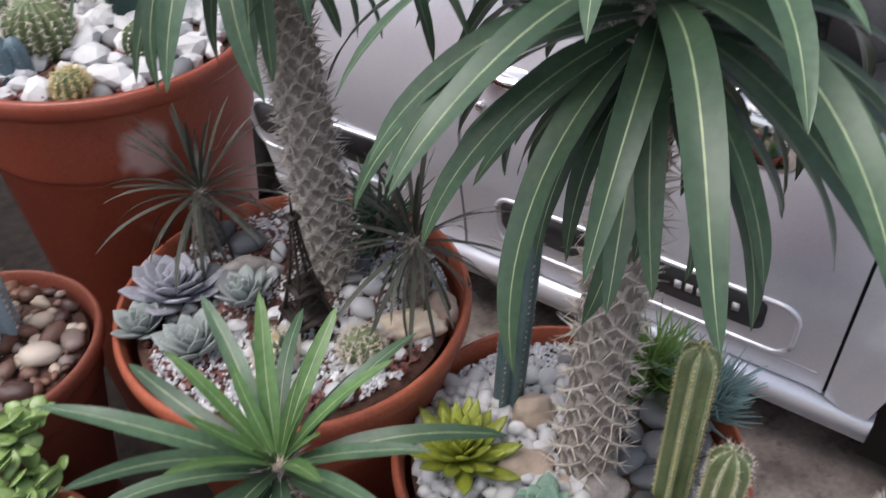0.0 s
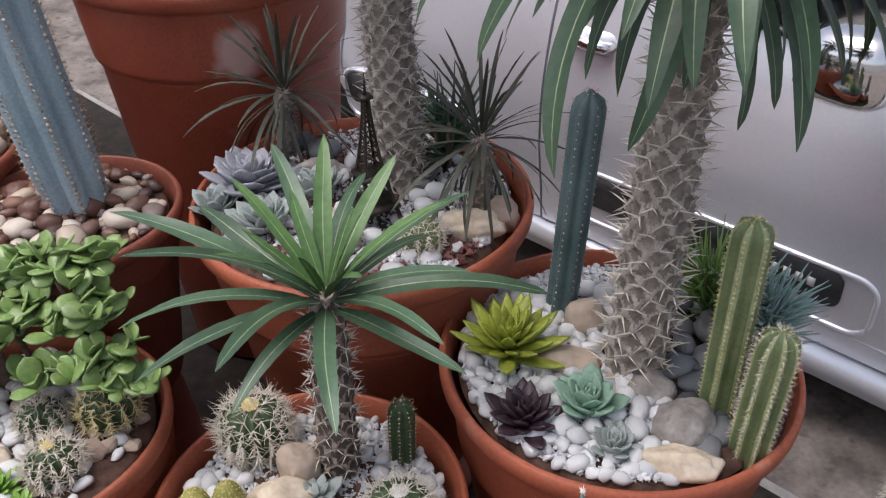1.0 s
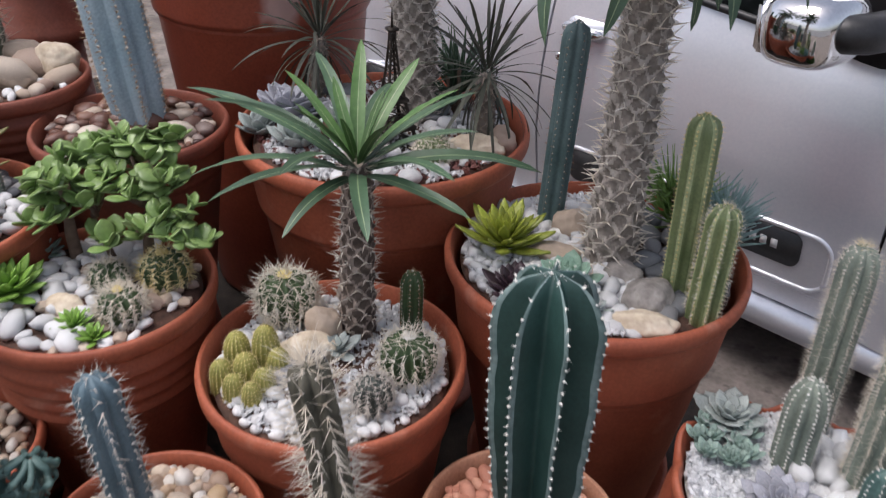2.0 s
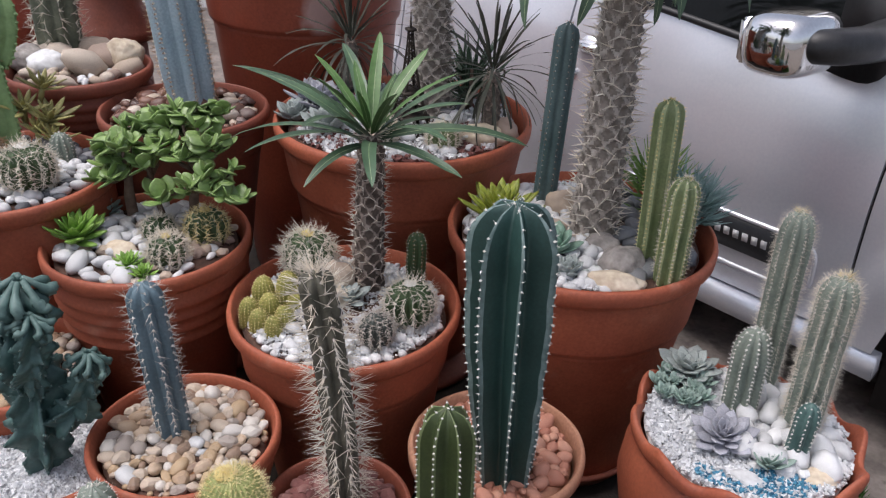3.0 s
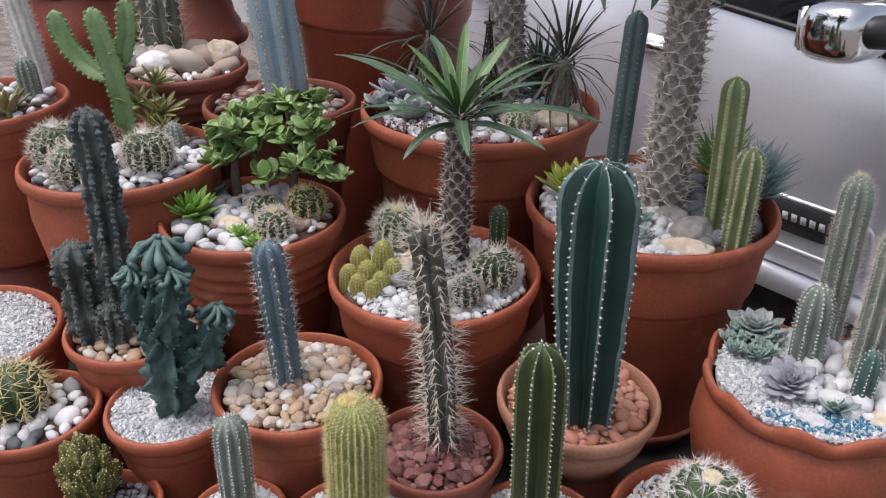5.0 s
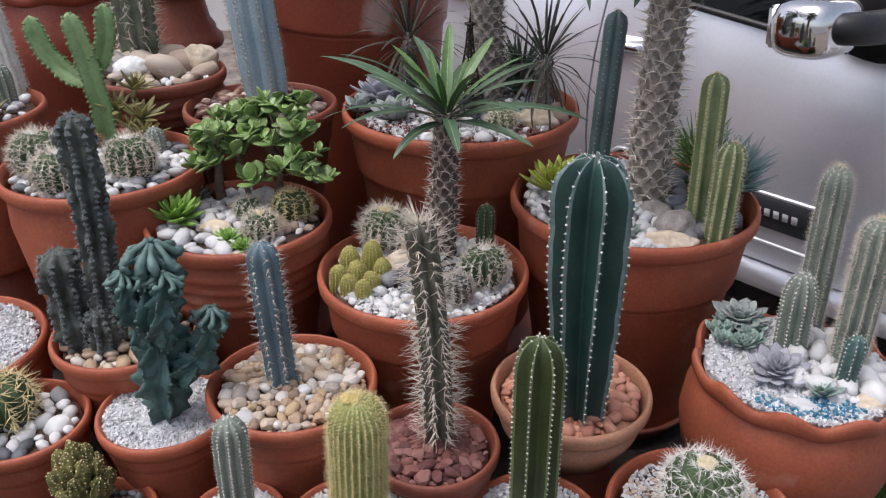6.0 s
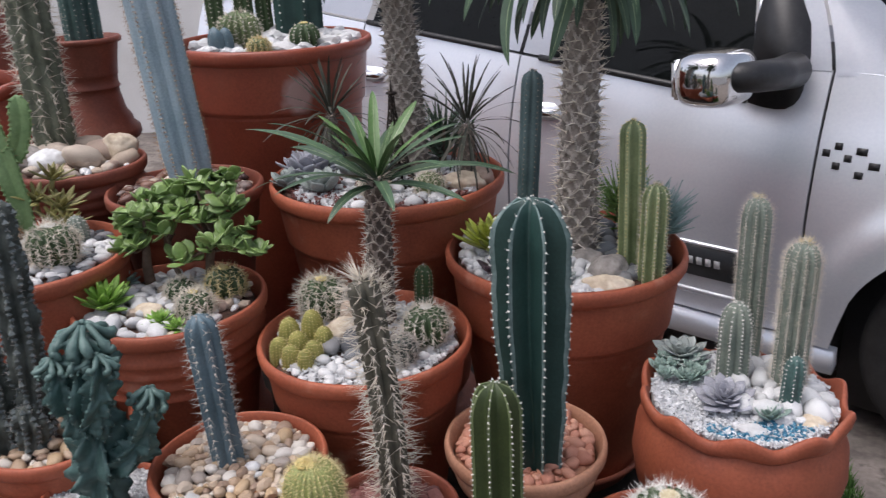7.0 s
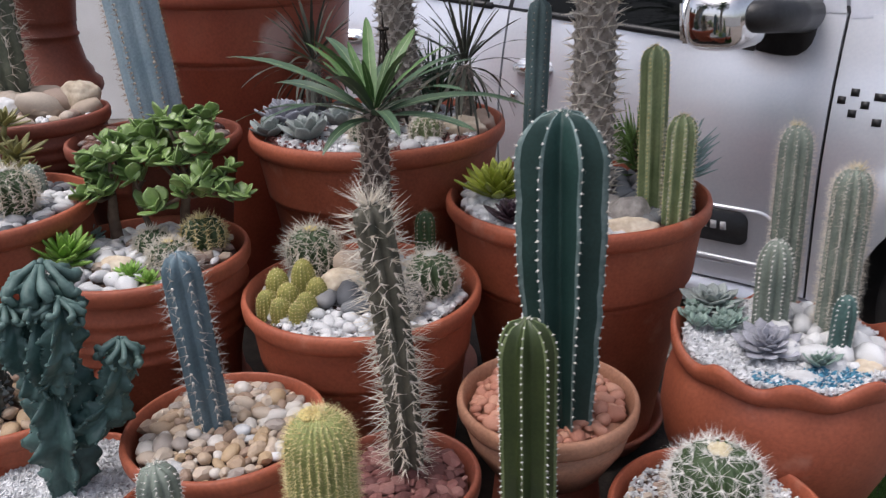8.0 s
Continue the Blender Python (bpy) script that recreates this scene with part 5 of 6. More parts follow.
column("yellow_column", "yellow-green column under fine golden spines", (-0.225, -0.012, 0.405), (-0.217, -0.012, 0.69), 0.044, 26, 0.16, LIME_SKIN, top=0.16, n=34, per_rib=4, felt=0.0015, felt_mat=FELT_YELLOW, spacing=0.0055, spines=6, spine_len=0.012, spine_w=0.0003, spine_mat=SPINE_GOLD, top_tuft=160, seed=7)
crown = Spines()
rc = random.Random(3)
for _ in range(120):
    a, r = rc.uniform(0, 6.28), 0.015 * math.sqrt(rc.random())
    crown.tuft(Vector((r * math.cos(a), r * math.sin(a), 0.285 - r * r * 14)), 0.0022)
crown.done("woolly_crown", FELT_YELLOW, [o for o in bpy.data.objects if o.name == "yellow_column"][0], "pale yellow woolly crown")
column("column_cactus", "grey-green column with white fuzzy ribs", (-0.44, -0.01, 0.37), (-0.432, -0.012, 0.615), 0.028, 10, 0.24, GREEN_GREY, top=0.14, n=28, felt=0.0016, spacing=0.007, spines=3, spine_len=0.006, spine_mat=SPINE_WHITE, top_tuft=10, seed=8)
column("column_cactus", "slim blue-green column with a dark tip", (0.088, 0.894, 0.685), (0.104, 0.89, 1.09), 0.025, 6, 0.34, GREEN_SLATE, top=0.08, n=32, felt=0.0016, spacing=0.013, spines=3, spine_len=0.006, spine_mat=SPINE_BROWN, top_tuft=12, seed=9, foot=0.95)
column("column_cactus", "yellow-green column with a furry tip", (0.315, 0.709, 0.68), (0.306, 0.711, 1.015), 0.027, 6, 0.28, GREEN_OLIVE, top=0.09, n=30, felt=0.002, felt_mat=FELT_YELLOW, spacing=0.008, spines=4, spine_len=0.006, spine_mat=SPINE_GOLD, top_tuft=30, seed=10, crest_mat=OLIVE_CREST, foot=0.9)
column("column_cactus", "short yellow-green column with a furry tip", (0.349, 0.642, 0.68), (0.35, 0.642, 0.9), 0.028, 8, 0.28, GREEN_OLIVE, top=0.16, n=28, felt=0.002, felt_mat=FELT_YELLOW, spacing=0.008, spines=5, spine_len=0.009, spine_mat=SPINE_PALE, top_tuft=40, seed=11, crest_mat=OLIVE_CREST)
column("column_cactus", "tall grey-green column with golden fuzz", (0.533, 0.56, 0.54), (0.53, 0.57, 0.895), 0.029, 10, 0.32, GREEN_GREY, top=0.12, n=32, felt=0.0015, felt_mat=FELT, spacing=0.0065, spines=7, spine_len=0.012, spine_w=0.00028, spine_mat=SPINE_PALE, top_tuft=60, seed=12, tuft_mat=SPINE_GOLD)
column("column_cactus", "grey-blue column with golden fuzz", (0.585, 0.445, 0.54), (0.583, 0.445, 0.852), 0.031, 11, 0.3, GREEN_GREY, top=0.13, n=32, felt=0.0015, spacing=0.0062, spines=9, spine_len=0.014, spine_w=0.0003, spine_mat=SPINE_PALE, top_tuft=70, seed=13, tuft_mat=SPINE_GOLD)
column("column_cactus", "stout grey-blue column with white ribs", (0.49, 0.479, 0.54), (0.487, 0.48, 0.716), 0.031, 9, 0.34, GREEN_GREY, top=0.3, n=24, felt=0.0024, spacing=0.008, spines=4, spine_len=0.006, spine_mat=SPINE_WHITE, top_tuft=14, seed=14)
column("small_cactus", "small dark green column beside white stones", (0.566, 0.371, 0.54), (0.57, 0.372, 0.66), 0.019, 7, 0.28, GREEN_MONST, top=0.25, n=22, felt=0.0018, spacing=0.008, spines=3, spine_len=0.005, spine_mat=SPINE_WHITE, seed=15)
column("small_cactus", "small dark green column among white pebbles", (-0.133, 0.64, 0.595), (-0.129, 0.635, 0.725), 0.02, 8, 0.28, GREEN_BALL, top=0.2, n=20, felt=0.0016, spacing=0.008, spines=4, spine_len=0.007, spine_mat=SPINE_BROWN, top_tuft=14, seed=16)
column("column_cactus", "thick grey-green column bristling with long spines", (-1.15, 1.06, 0.84), (-1.17, 1.09, 1.5), 0.054, 9, 0.26, BROWN_GREEN, top=0.06, n=38, felt=0.0035, felt_mat=SPINE_GREY, spacing=0.022, spines=5, spine_len=0.036, spine_w=0.001, spine_mat=SPINE_PALE, splay=1.2, lumps=0.1, seed=17)
column("column_cactus", "pale fuzzy whitish column among white pebbles", (-1.37, 0.83, 0.82), (-1.42, 0.83, 1.2), 0.03, 10, 0.18, FELT, top=0.1, n=26, felt=0.002, spacing=0.012, spines=6, spine_len=0.012, spine_mat=SPINE_WHITE, seed=18)
column("small_cactus", "small grey ribbed column on white pebbles", (-1.33, 0.74, 0.82), (-1.335, 0.74, 0.93), 0.026, 10, 0.26, GREEN_GREY, top=0.3, n=20, felt=0.002, spacing=0.008, spines=3, spine_len=0.005, seed=19)
column("small_cactus", "small grey ribbed column at the back of the bowl", (-0.925, 0.70, 0.745), (-0.925, 0.70, 0.815), 0.025, 10, 0.26, GREEN_GREY, top=0.4, n=18, felt=0.002, spacing=0.008, spines=3, spine_len=0.005, seed=20)
column("column_cactus", "broad dark green column in a large pot", (-0.6, 1.57, 1.05), (-0.6, 1.58, 1.4), 0.075, 6, 0.4, GREEN_DARK, top=0.14, n=24, sharp=True, per_rib=8, felt=0.003, spacing=0.02, seed=21)
for i, (x, y, h, r) in enumerate(((-0.78, 1.62, 0.3, 0.03), (-0.73, 1.66, 0.36, 0.026), (-0.85, 1.56, 0.22, 0.028), (-0.64, 1.68, 0.33, 0.03))):
    column("column_cactus", "dark ribbed column standing in the very large pot", (x, y, 1.05), (x - 0.01, y, 1.07 + h), r, 8, 0.26, GREEN_BALL, top=0.1, n=22, felt=0.0022, spacing=0.014, spines=5, spine_len=0.012, seed=22 + i)
for i, (x, y) in enumerate(((-1.178, 1.313), (-1.13, 1.32), (-1.153, 1.277))):
    column("column_cactus", "dark ribbed column rising from the urn", (x, y, 1.06), (x, y, 1.45), 0.03, 7, 0.3, GREEN_MONST, top=0.1, n=20, felt=0.002, spacing=0.014, spines=2, spine_len=0.006, seed=30 + i)


# ---- lumpy and branching cacti ----
def branching(name, label, base, branches, skin, category="cactus", **kw):
    ob = thing(name, label, category, base, "branching cacti")
    for i, (a, b, r, sag, top) in enumerate(branches):
        o = Vector(base)
        stem(ob, "stem" if i == 0 else "branch", bend(Vector(a) - o, Vector(b) - o, sag, kw.get("n", 34)), r, dome(top, kw.get("foot", 0.7), 0.2), kw["ribs"], kw["depth"], skin, seed=i + kw.get("seed", 0),
             **{k: v for k, v in kw.items() if k not in ("ribs", "depth", "n", "foot", "seed")})
    return ob


def folds(ob, base, branches, skin, seed):
    """Warped ribs that spill from each head down its side."""
    rnd = random.Random(seed)
    for a, b, r, sag, top in branches:
        o = Vector(base)
        path = bend(Vector(a) - o, Vector(b) - o, sag, 40)
        fr = frames_along(path)
        for k in range(8):
            an, ph = 2 * math.pi * (k + rnd.uniform(-0.4, 0.4)) / 8, rnd.uniform(0, 6.28)
            reach, pts, rad = rnd.uniform(0.04, 0.17), [], []
            for i in range(15):
                u = i / 14
                p, t, s, n = fr[int(40 * (1 - reach * u ** 1.3))]
                q_ = an + 0.16 * math.sin(ph + 6 * u)
                out = r * (0.15 + 0.8 * min(1, u * 3.2) ** 0.6) * (1 + 0.12 * math.sin(ph * 2 + 13 * u))
                pts.append(p + out * (math.cos(q_) * s + math.sin(q_) * n) + t * r * 0.35 * max(0, 1 - u * 3.5))
                rad.append(r * (0.13 + 0.03 * math.sin(ph + 12 * u) + 0.06 * math.sin(math.pi * u)) * (1 - 0.6 * u ** 3))
            bm = bmesh.new()
            tube(bm, pts, rad, 7)
            part("rib", bm, skin, ob)


ARMS = [((-0.648, 0.15, 0.43), (-0.622, 0.155, 0.805), 0.046, (-0.012, 0, 0), 0.1), ((-0.635, 0.15, 0.54), (-0.535, 0.16, 0.69), 0.03, (0.035, 0, -0.035), 0.25), ((-0.64, 0.14, 0.62), (-0.668, 0.13, 0.76), 0.03, (-0.02, 0, -0.02), 0.3), ((-0.635, 0.13, 0.64), (-0.592, 0.125, 0.77), 0.03, (0.02, -0.01, -0.02), 0.25)]
lumpy = branching("monstrose_cactus", "lumpy blue-green cactus with warped ribs and side arms", (-0.652, 0.15, 0.44), ARMS,
          GREEN_MONST, ribs=6, depth=0.5, lumps=0.68, sharp=True, felt=0.0034, felt_mat=MONST_CREST, spacing=0.018, spines=1, spine_len=0.005, per_rib=9, n=60, foot=0.6, top_tuft=14, spine_mat=SPINE_GREY, twist=0.7)
folds(lumpy, (-0.652, 0.15, 0.44), ARMS, MONST_CREST, 3)
branching("blackish_cactus", "blackish knobbly cactus with two upright columns", (-0.86, 0.285, 0.5),
          [((-0.84, 0.285, 0.48), (-0.832, 0.3, 0.985), 0.033, (0.015, 0, 0), 0.07), ((-0.89, 0.27, 0.49), (-0.905, 0.27, 0.715), 0.042, (-0.01, 0, 0), 0.14), ((-0.83, 0.26, 0.5), (-0.83, 0.25, 0.6), 0.03, (0, 0, 0), 0.3)],
          GREEN_BLACK, ribs=8, depth=0.34, lumps=0.34, felt=0.0068, spacing=0.0125, spines=4, spine_len=0.011, spine_w=0.0004, spine_mat=SPINE_GREY, n=60, per_rib=6, foot=0.9, top_tuft=16, felt_mat=KNOB_DARK, twist=0.35)
branching("euphorbia", "bright green three-winged cactus with upright arms", (-1.07, 0.72, 0.74),
          [((-1.065, 0.72, 0.73), (-1.115, 0.735, 1.06), 0.028, (0.035, 0, 0), 0.12), ((-1.095, 0.73, 0.9), (-1.21, 0.73, 1.05), 0.026, (-0.04, 0, -0.045), 0.2), ((-1.085, 0.74, 0.93), (-1.035, 0.755, 1.08), 0.025, (0.04, 0, -0.03), 0.2)],
          GREEN_BRIGHT, category="euphorbia", ribs=3, depth=0.62, sharp=True, per_rib=14, lumps=0.12, felt=0.0048, felt_mat=GREEN_BRIGHT, spacing=0.013, spines=3, spine_len=0.009, spine_w=0.0007, spine_mat=SPINE_BROWN, n=40, foot=0.8)
branching("knobbly_cactus", "bushy yellow-brown cactus of small knobbly heads", (-0.745, 0.0, 0.35),
          [((-0.745, 0.0, 0.33), (-0.745 + 0.055 * math.cos(i * 2.4) * (i / 16) ** 0.5, 0.0 + 0.05 * math.sin(i * 2.4) * (i / 16) ** 0.5, 0.5 - 0.005 * i), 0.016, (0, 0, -0.01), 0.3) for i in range(18)],
          KNOB_SKIN, ribs=7, depth=0.3, lumps=0.7, felt=0.0018, felt_mat=SPINE_GOLD, spacing=0.007, spines=2, spine_len=0.003, n=16, per_rib=4, spine_mat=SPINE_BROWN)
for i, (x, y, s, z) in enumerate(((-0.345, 0.498, 0.023, 0.05), (-0.392, 0.492, 0.022, 0.03), (-0.318, 0.478, 0.02, 0.015), (-0.366, 0.458, 0.021, 0.012), (-0.402, 0.445, 0.019, 0.004), (-0.33, 0.44, 0.019, 0.0), (-0.372, 0.42, 0.018, 0.0), (-0.34, 0.41, 0.016, -0.003))):
    column("golden_cactus", "small round golden cactus in a tight cluster", (x, y, 0.6), (x + 0.002, y, 0.625 + z * 0.7 + s), s, 16, 0.12, GOLD_SKIN, top=0.45, n=18, per_rib=4, felt=0.0011, felt_mat=FELT_YELLOW, spacing=0.006, spines=3, spine_len=0.005, spine_w=0.0003, spine_mat=SPINE_GOLD, seed=40 + i)

# ---- ball cacti ----
ball("ball_cactus", "round cactus hidden under long white spines", (-0.352, 0.632, 0.6), 0.052, 16, GREEN_BALL, spine_len=0.026, spine_mat=SPINE_PALE, seed=1, crown=FELT_YELLOW, spines=9)
ball("ball_cactus", "round green cactus with clear white spines", (-0.112, 0.515, 0.6), 0.047, 16, GREEN_BALL, spine_len=0.022, spine_mat=SPINE_PALE, seed=2, crown=FELT, spines=6, spine_w=0.0008)
ball("ball_cactus", "small grey-brown ball cactus on white chips", (-0.152, 0.428, 0.597), 0.032, 12, GREEN_BLACK, 1.05, spine_len=0.012, spine_mat=SPINE_GREY, seed=3)
ball("ball_cactus", "little green ball cactus with a yellow crown", (-0.585, 0.5, 0.655), 0.037, 13, GREEN_BALL, spine_len=0.018, spine_mat=SPINE_PALE, seed=4, crown=FELT_YELLOW)
ball("ball_cactus", "dark green ball cactus under the jade plant", (-0.556, 0.605, 0.655), 0.042, 12, GREEN_BALL, spine_len=0.016, spine_mat=SPINE_GOLD, seed=5, crown=FELT_YELLOW)
ball("ball_cactus", "small dark green ball cactus on pebbles", (-0.645, 0.575, 0.655), 0.034, 12, GREEN_BALL, spine_len=0.015, spine_mat=SPINE_PALE, seed=6)
ball("ball_cactus", "white-spined ball cactus in the wide bowl", (-0.9, 0.555, 0.75), 0.053, 16, GREEN_BALL, spine_len=0.022, spine_mat=SPINE_PALE, seed=7, spines=10, crown=FELT, spine_w=0.0008)
ball("ball_cactus", "white-spined ball cactus in the wide bowl", (-1.01, 0.455, 0.748), 0.05, 16, GREEN_BALL, spine_len=0.022, spine_mat=SPINE_PALE, seed=8, spines=10, crown=FELT, spine_w=0.0008)
ball("ball_cactus", "white-spined ball cactus in the wide bowl", (-1.115, 0.535, 0.748), 0.055, 16, GREEN_BALL, spine_len=0.022, spine_mat=SPINE_PALE, seed=9, spines=10, crown=FELT, spine_w=0.0008)
ball("ball_cactus", "ball cactus bristling with stiff white spines", (0.322, 0.152, 0.41), 0.066, 18, GREEN_BALL, 0.85, spine_len=0.026, spine_mat=SPINE_WHITE, seed=10, crown=FELT_CREAM, spines=12, spine_w=0.0006, spacing=0.0125)
ball("ball_cactus", "green ball cactus with long curling yellow spines", (-0.965, 0.095, 0.425), 0.064, 11, GREEN_BALL, 0.8, spine_len=0.032, spine_mat=SPINE_GOLD, seed=11, spines=9)
ball("ball_cactus", "small ball cactus with white spines", (-0.273, 0.897, 0.79), 0.034, 13, GREEN_BALL, spine_len=0.016, spine_mat=SPINE_PALE, seed=12, crown=FELT_YELLOW)
ball("ball_cactus", "small green ball cactus on white chips", (-0.14, 0.905, 0.785), 0.036, 12, GREEN_OLIVE, spine_len=0.015, spine_mat=SPINE_PALE, seed=13)
ball("ball_cactus", "green ball cactus with yellow spines", (-0.73, 1.4, 1.075), 0.062, 18, GREEN_OLIVE, spine_len=0.014, spine_mat=SPINE_PALE, seed=14, spines=7)
ball("ball_cactus", "striped green ball cactus with a pale crown", (-0.535, 1.38, 1.07), 0.045, 12, GREEN_BALL, spine_len=0.007, spine_mat=SPINE_PALE, seed=15, crown=FELT_YELLOW, spines=3)
ball("ball_cactus", "little yellow-green ball cactus by the rim", (-0.625, 1.235, 1.07), 0.03, 12, GREEN_OLIVE, 1.0, spine_len=0.012, spine_mat=SPINE_GOLD, seed=16)
for i, (x, y) in enumerate(((-0.78, 1.33), (-0.745, 1.32), (-0.765, 1.3))):
    column("small_cactus", "smooth blue-green finger cactus in a cluster", (x, y, 1.06), (x, y, 1.15), 0.022, 6, 0.12, GREEN_BLUE, top=0.4, n=16, felt=0.001, spacing=0.02, seed=60 + i)
ball("ball_cactus", "small brown ball cactus behind the palm", (-1.07, 0.66, 0.75), 0.03, 12, GREEN_BLACK, spine_len=0.014, spine_mat=SPINE_BROWN, seed=17)

# ---- rosettes and leafy succulents ----
rosette("yellow_rosette", "yellow-green rosette with orange leaf tips", (0.012, 0.775, 0.7), 0.105, 46, ALOE_YELLOW, 0.3, 0.1, 0.05, 0.12, 12, 80, seed=1)
rosette("dark_rosette", "nearly black purple rosette on white pebbles", (0.045, 0.642, 0.69), 0.068, 34, ROS_PURPLE, 0.42, 0.13, 0.3, 0.15, 12, 75, seed=2)
rosette("mint_rosette", "mint green rosette on white pebbles", (0.13, 0.672, 0.7), 0.063, 30, ROS_GREEN, 0.6, 0.13, 0.35, 0.3, 14, 78, seed=3)
rosette("mint_rosette", "small pale rosette on white pebbles", (0.165, 0.61, 0.69), 0.045, 26, ROS_GREY, 0.55, 0.15, 0.3, 0.3, 14, 78, seed=4)
rosette("lilac_rosette", "large lilac-grey rosette beside a rim", (-0.47, 1.04, 0.8), 0.095, 34, ROS_LILAC, 0.62, 0.12, 0.35, 0.22, -4, 66, seed=5, lean=(12, -6))
rosette("grey_rosette", "pale grey-green rosette on white chips", (-0.345, 1.03, 0.8), 0.065, 26, ROS_GREY, 0.6, 0.13, 0.35, 0.3, 12, 75, seed=6, lean=(12, 0))
rosette("grey_rosette", "pale grey-green rosette near the rim", (-0.4, 0.92, 0.795), 0.075, 26, ROS_GREY, 0.6, 0.13, 0.35, 0.3, 12, 75, seed=7, lean=(12, 0))
rosette("grey_rosette", "spreading grey rosette beside the rim", (-0.5, 0.965, 0.795), 0.06, 24, ROS_GREY, 0.6, 0.13, 0.35, 0.3, 10, 70, seed=8)
rosette("silver_rosette", "flat silver-grey star rosette", (-0.235, 0.54, 0.61), 0.05, 14, ROS_GREY, 0.5, 0.08, 0.3, 0.1, 12, 60, seed=9)
rosette("silver_rosette", "grey rosette over blue gravel", (0.452, 0.375, 0.556), 0.06, 36, ROS_LILAC, 0.5, 0.1, 0.4, 0.2, 2, 74, seed=10, lean=(12, -5), rise=0.3)
rosette("silver_rosette", "dull grey rosette at the back", (0.405, 0.55, 0.556), 0.066, 34, ROS_GREY, 0.58, 0.1, 0.35, 0.15, 0, 60, seed=11, rise=0.15)
for i, (x, y) in enumerate(((0.375, 0.5), (0.41, 0.49), (0.39, 0.46), (0.36, 0.465), (0.43, 0.515), (0.365, 0.53), (0.35, 0.495), (0.405, 0.455), (0.425, 0.47))):
    rosette("small_rosette", "tiny sea-green rosette in a clump", (x, y, 0.558), 0.028, 18, ROS_SEA, 0.55, 0.14, 0.3, 0.3, 14, 76, seed=20 + i)
rosette("silver_rosette", "small grey-green rosette on blue gravel", (0.523, 0.335, 0.552), 0.04, 24, ROS_SEA, 0.55, 0.13, 0.3, 0.25, 12, 76, seed=12)
rosette("green_rosette", "bright lime green rosette by the rim", (-0.79, 0.51, 0.675), 0.085, 34, ALOE_GREEN, 0.34, 0.12, 0.1, 0.15, 14, 80, seed=13, lean=(10, -5))
rosette("green_rosette", "small lime green rosette by the rim", (-0.645, 0.458, 0.665), 0.042, 26, ALOE_GREEN, 0.36, 0.12, 0.1, 0.15, 12, 76, seed=14)
rosette("green_rosette", "low green rosette by the rim", (-0.6, 0.435, 0.665), 0.034, 20, ALOE_GREEN, 0.4, 0.12, 0.1, 0.15, 12, 70, seed=15)
rosette("grey_rosette", "grey-green mat of small leaves", (-0.81, 0.645, 0.665), 0.05, 30, ROS_SEA, 0.4, 0.16, 0.2, 0.15, 8, 70, seed=16)
for i, (x, y, z, s) in enumerate(((-1.04, 0.75, 0.83, 0.065), (-0.985, 0.755, 0.81, 0.075), (-1.015, 0.79, 0.87, 0.065), (-0.955, 0.715, 0.785, 0.06), (-1.0, 0.73, 0.79, 0.06), (-1.3, 0.62, 0.83, 0.09))):
    rosette("star_succulent", "bronze-green starry succulent in the bowl", (x, y, z), s, 16, STAR_LEAF, 0.26, 0.1, 0.02, 0.05, 15, 75, seed=30 + i, lean=(15, 5), rise=0.2)
finger_clump("blue_finger_plant", "blue-green clump of finger leaves", (0.395, 0.86, 0.685), 0.06, 0.17, 220, SENECIO, 1, 0.0048)
finger_clump("green_finger_plant", "yellow-green clump of thin finger leaves", (0.32, 0.905, 0.685), 0.06, 0.2, 170, NEEDLE, 2, 0.004)
finger_clump("dark_finger_plant", "dark green sprig behind the palms", (-0.13, 1.16, 0.785), 0.06, 0.22, 70, LEAF, 3, 0.006)


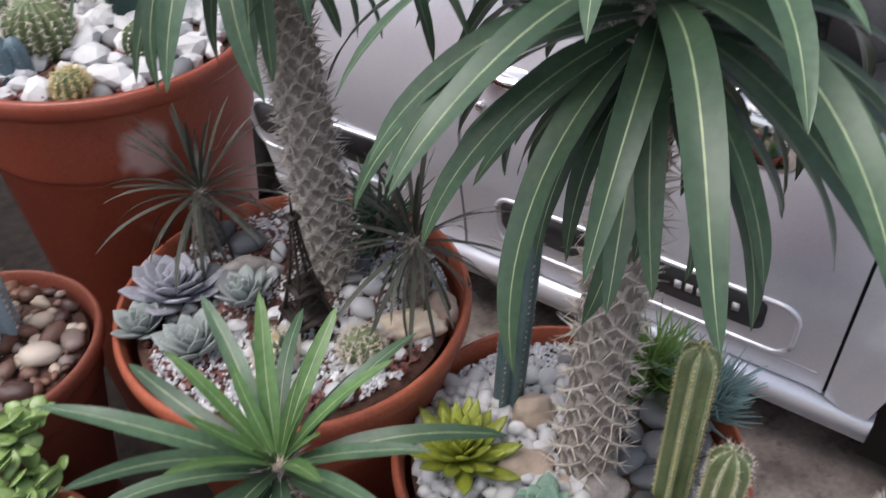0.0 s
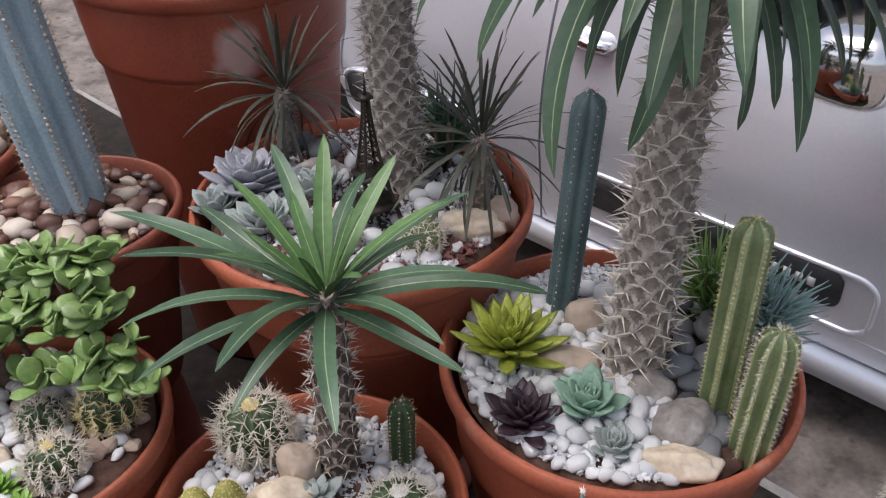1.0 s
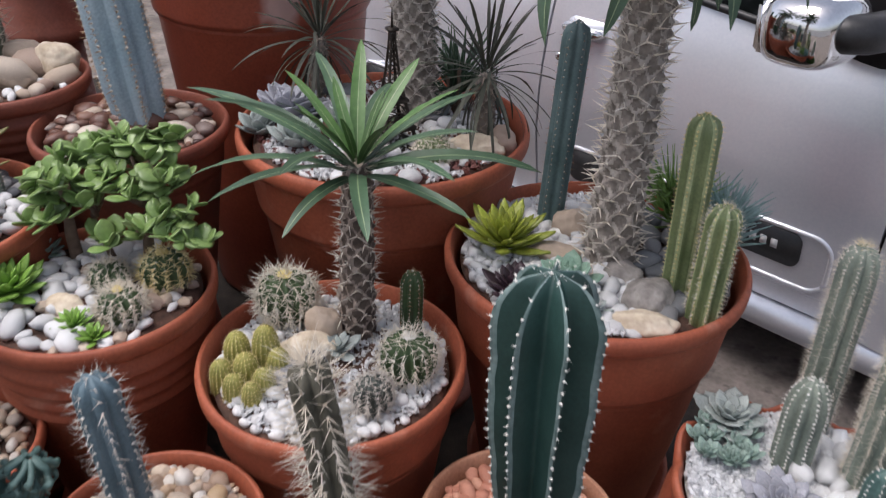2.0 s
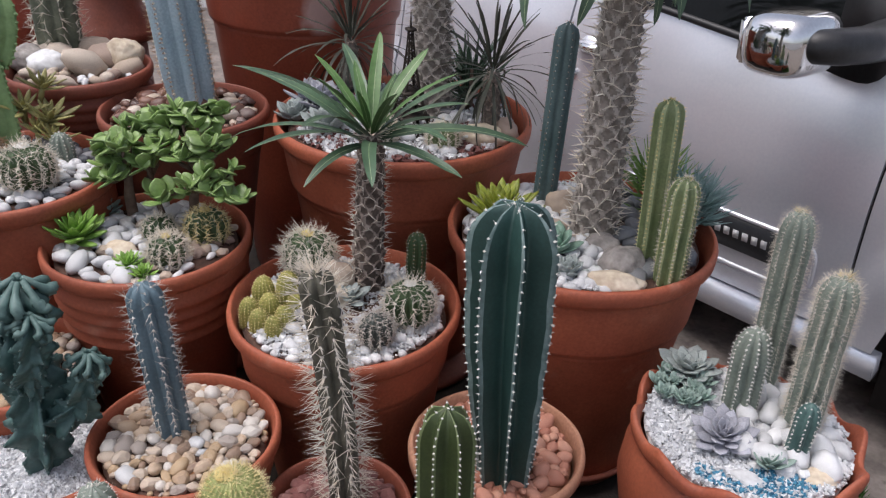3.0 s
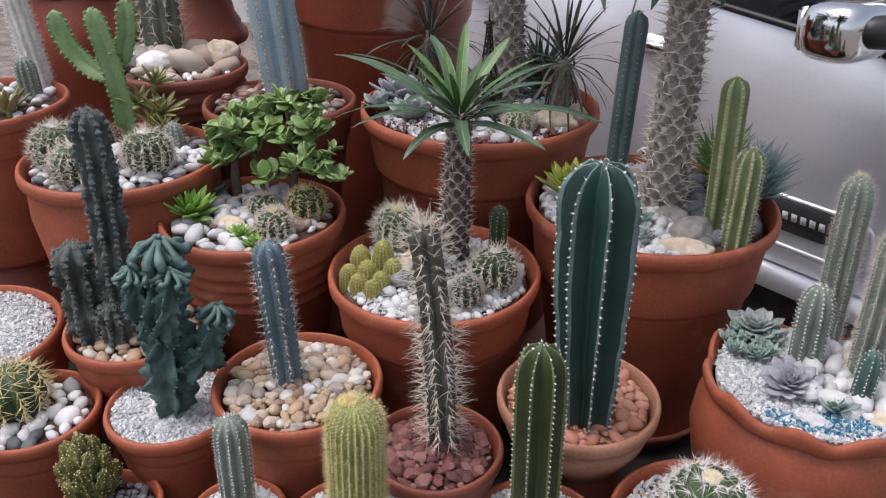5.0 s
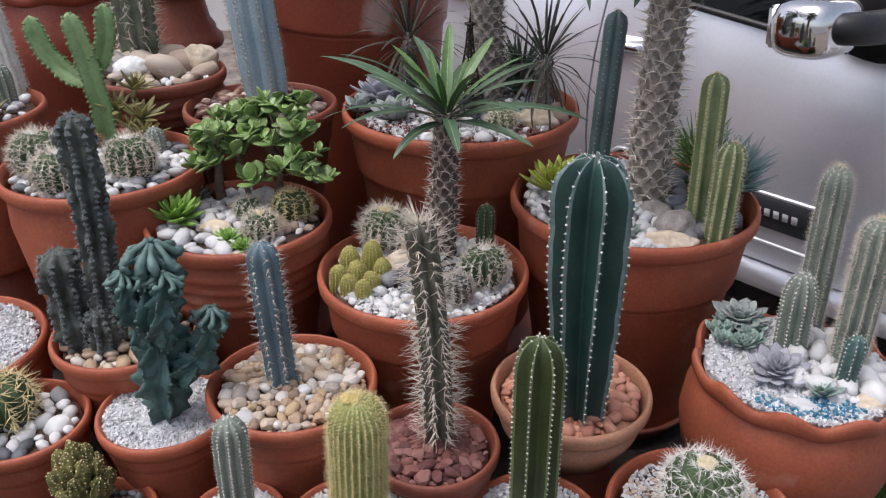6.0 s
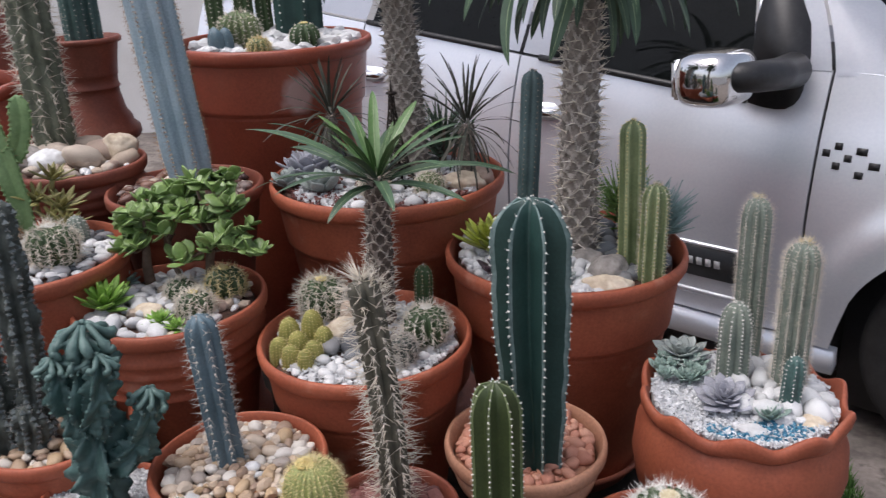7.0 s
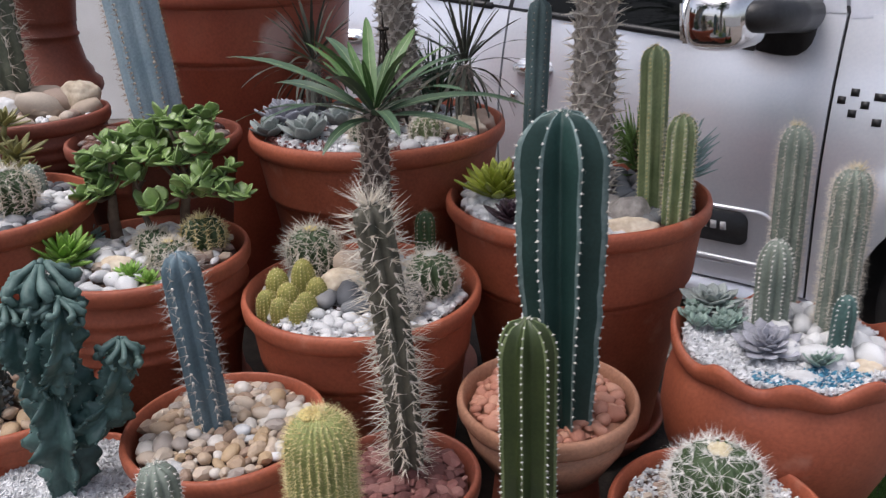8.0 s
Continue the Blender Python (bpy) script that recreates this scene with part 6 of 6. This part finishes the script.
def jade(at, seed):
    """Two knotty stems that fork into sprigs, each ending in pairs of round leaves."""
    ob = thing("jade_plant", "airy jade plant with glossy round leaves", "jade plant", at)
    rnd = random.Random(seed)
    leaf = fleshy_leaf("leaf", 0.045, 0.037, 0.007, JADE_LEAF, 0.45, 0.02)
    stems = (((-0.06, 0.0, -0.03), (-0.062, 0.0, 0.06), (-0.05, -0.01, 0.11), 0.014), ((0.05, -0.03, -0.03), (0.02, -0.02, 0.04), (-0.01, 0.0, 0.1), 0.008), ((0.075, 0.0, -0.03), (0.085, 0.0, 0.07), (0.1, 0.0, 0.13), 0.012))
    for a, m, b, r in stems:
        bm = bmesh.new()
        tube(bm, [Vector(a), Vector(a).lerp(Vector(m), 0.6), Vector(m), Vector(b)], [r, r * 0.85, r * 0.8, r * 0.55], 10)
        part("trunk", bm, JADE_STEM, ob)
    # centres of the sprigs: a spread to the sides, a hanging one at the rim
    heads = ((-0.07, -0.02, 0.12, 6), (-0.06, -0.05, 0.165, 6), (-0.03, 0.0, 0.19, 6), (0.01, -0.04, 0.15, 5), (0.02, 0.03, 0.22, 6), (0.08, 0.0, 0.235, 6), (0.14, 0.02, 0.24, 6), (0.17, -0.02, 0.2, 5),
             (0.11, -0.05, 0.18, 5), (0.19, -0.06, 0.155, 5), (0.215, -0.09, 0.125, 6), (0.13, -0.07, 0.12, 5), (0.05, 0.06, 0.18, 5), (-0.02, 0.06, 0.16, 5), (0.06, -0.07, 0.1, 4), (-0.09, 0.02, 0.15, 6), (-0.05, -0.08, 0.125, 6), (-0.02, -0.06, 0.19, 6), (0.05, -0.03, 0.19, 6), (0.1, 0.05, 0.22, 6), (0.15, -0.05, 0.215, 6), (0.16, -0.1, 0.15, 6), (0.0, 0.02, 0.2, 6))
    for x, y, z, pairs in heads:
        p = Vector((x, y, z))
        f = Vector(min((q_[2] for q_ in stems), key=lambda e: (Vector(e) - p).length))
        bm = bmesh.new()
        tube(bm, [f, f.lerp(p, 0.5) + Vector((rnd.uniform(-0.012, 0.012), 0, -0.01)), p], [0.006, 0.0045, 0.003], 7)
        part("branch", bm, JADE_STEM, ob)
        for e in range(3):
            an = e * 2.1 + rnd.uniform(0, 1.5)
            tip = p + Vector((math.cos(an) * 0.028, math.sin(an) * 0.024, rnd.uniform(-0.012, 0.024)))
            d = (tip - p).normalized()
            bm = bmesh.new()
            tube(bm, [p, tip], [0.003, 0.002], 6)
            part("twig", bm, JADE_STEM, ob)
            for j in range(pairs // 2):
                for side in (0, 180):
                    lf = new("leaf", leaf)
                    lf.parent = ob
                    k = rnd.uniform(0.62, 1.05) * (1 - 0.1 * j)
                    at_ = p.lerp(tip, 0.45 + 0.3 * j)
                    lf.matrix_basis = pose(*at_, 0, 0, side + 90 * j + math.degrees(an) + 45 + rnd.uniform(-25, 25)) @ pose(0, 0, 0, rnd.uniform(-40, 40), -rnd.uniform(-10, 72), 0) @ Matrix.Diagonal((k, k, k, 1))
    return ob


jade((-0.69, 0.655, 0.655), 4)


def tower(at):
    """A small souvenir of a lattice tower in dark metal."""
    ob = thing("tower_figurine", "dark bronze lattice tower figurine", "figurine", at, rz=38)
    h = 0.26
    w = lambda u: 0.036 * (1 - u) ** 1.9 + 0.0035
    for sx, sy in ((1, 1), (1, -1), (-1, 1), (-1, -1)):
        bm = bmesh.new()
        tube(bm, [(sx * w(u), sy * w(u), h * u) for u in np.linspace(0, 0.93, 14)], [0.0042 - 0.0028 * u for u in np.linspace(0, 0.93, 14)], 6)
        part("leg", bm, IRON, ob)
    for u, t in ((0.0, 0.01), (0.17, 0.008), (0.38, 0.007), (0.9, 0.006)):
        bm = bmesh.new()
        k = w(u) + 0.006
        box(bm, -k, k, -k, k, h * u, h * u + t, 0.001)
        part("platform" if u else "plinth", bm, IRON, ob)
    bm = bmesh.new()
    us = list(np.linspace(0.2, 0.88, 11))
    for a, b in zip(us, us[1:]):
        for s in (1, -1):
            for f in (1, -1):
                tube(bm, [(f * s * w(a), s * w(a), h * a), (-f * s * w(b), s * w(b), h * b)], 0.0011, 4)
                tube(bm, [(s * w(a), f * w(a), h * a), (s * w(b), -f * w(b), h * b)], 0.0011, 4)
    part("lattice", bm, IRON, ob)
    bm = bmesh.new()
    tube(bm, [(0, 0, h * 0.92), (0, 0, h * 0.97), (0, 0, h * 1.06)], [0.003, 0.002, 0.0008], 6)
    part("mast", bm, IRON, ob)


tower((-0.23, 0.965, 0.79))


# ---- walls that close the place ----
def wall(name, x0, x1, y0, y1, h, material, label):
    bm = bmesh.new()
    box(bm, x0, x1, y0, y1, GROUND, GROUND + h)
    tagged(new(name, mesh_of(name, bm, material, False)), label, kind="structure")


wall("wall_north", -9, 6, 5.2, 5.4, 3.0, WALL, "plain white painted wall")
# unseen low walls, added white so the car flank reflects a bright horizon
wall("unseen_wall_south", -9, 14, -8.2, -8.0, 1.7, WALL, "low white wall, unseen, added for bright reflections")
wall("unseen_wall_west", -9.2, -9.0, -8.0, 5.2, 1.7, WALL, "low white wall, unseen, added for bright reflections")
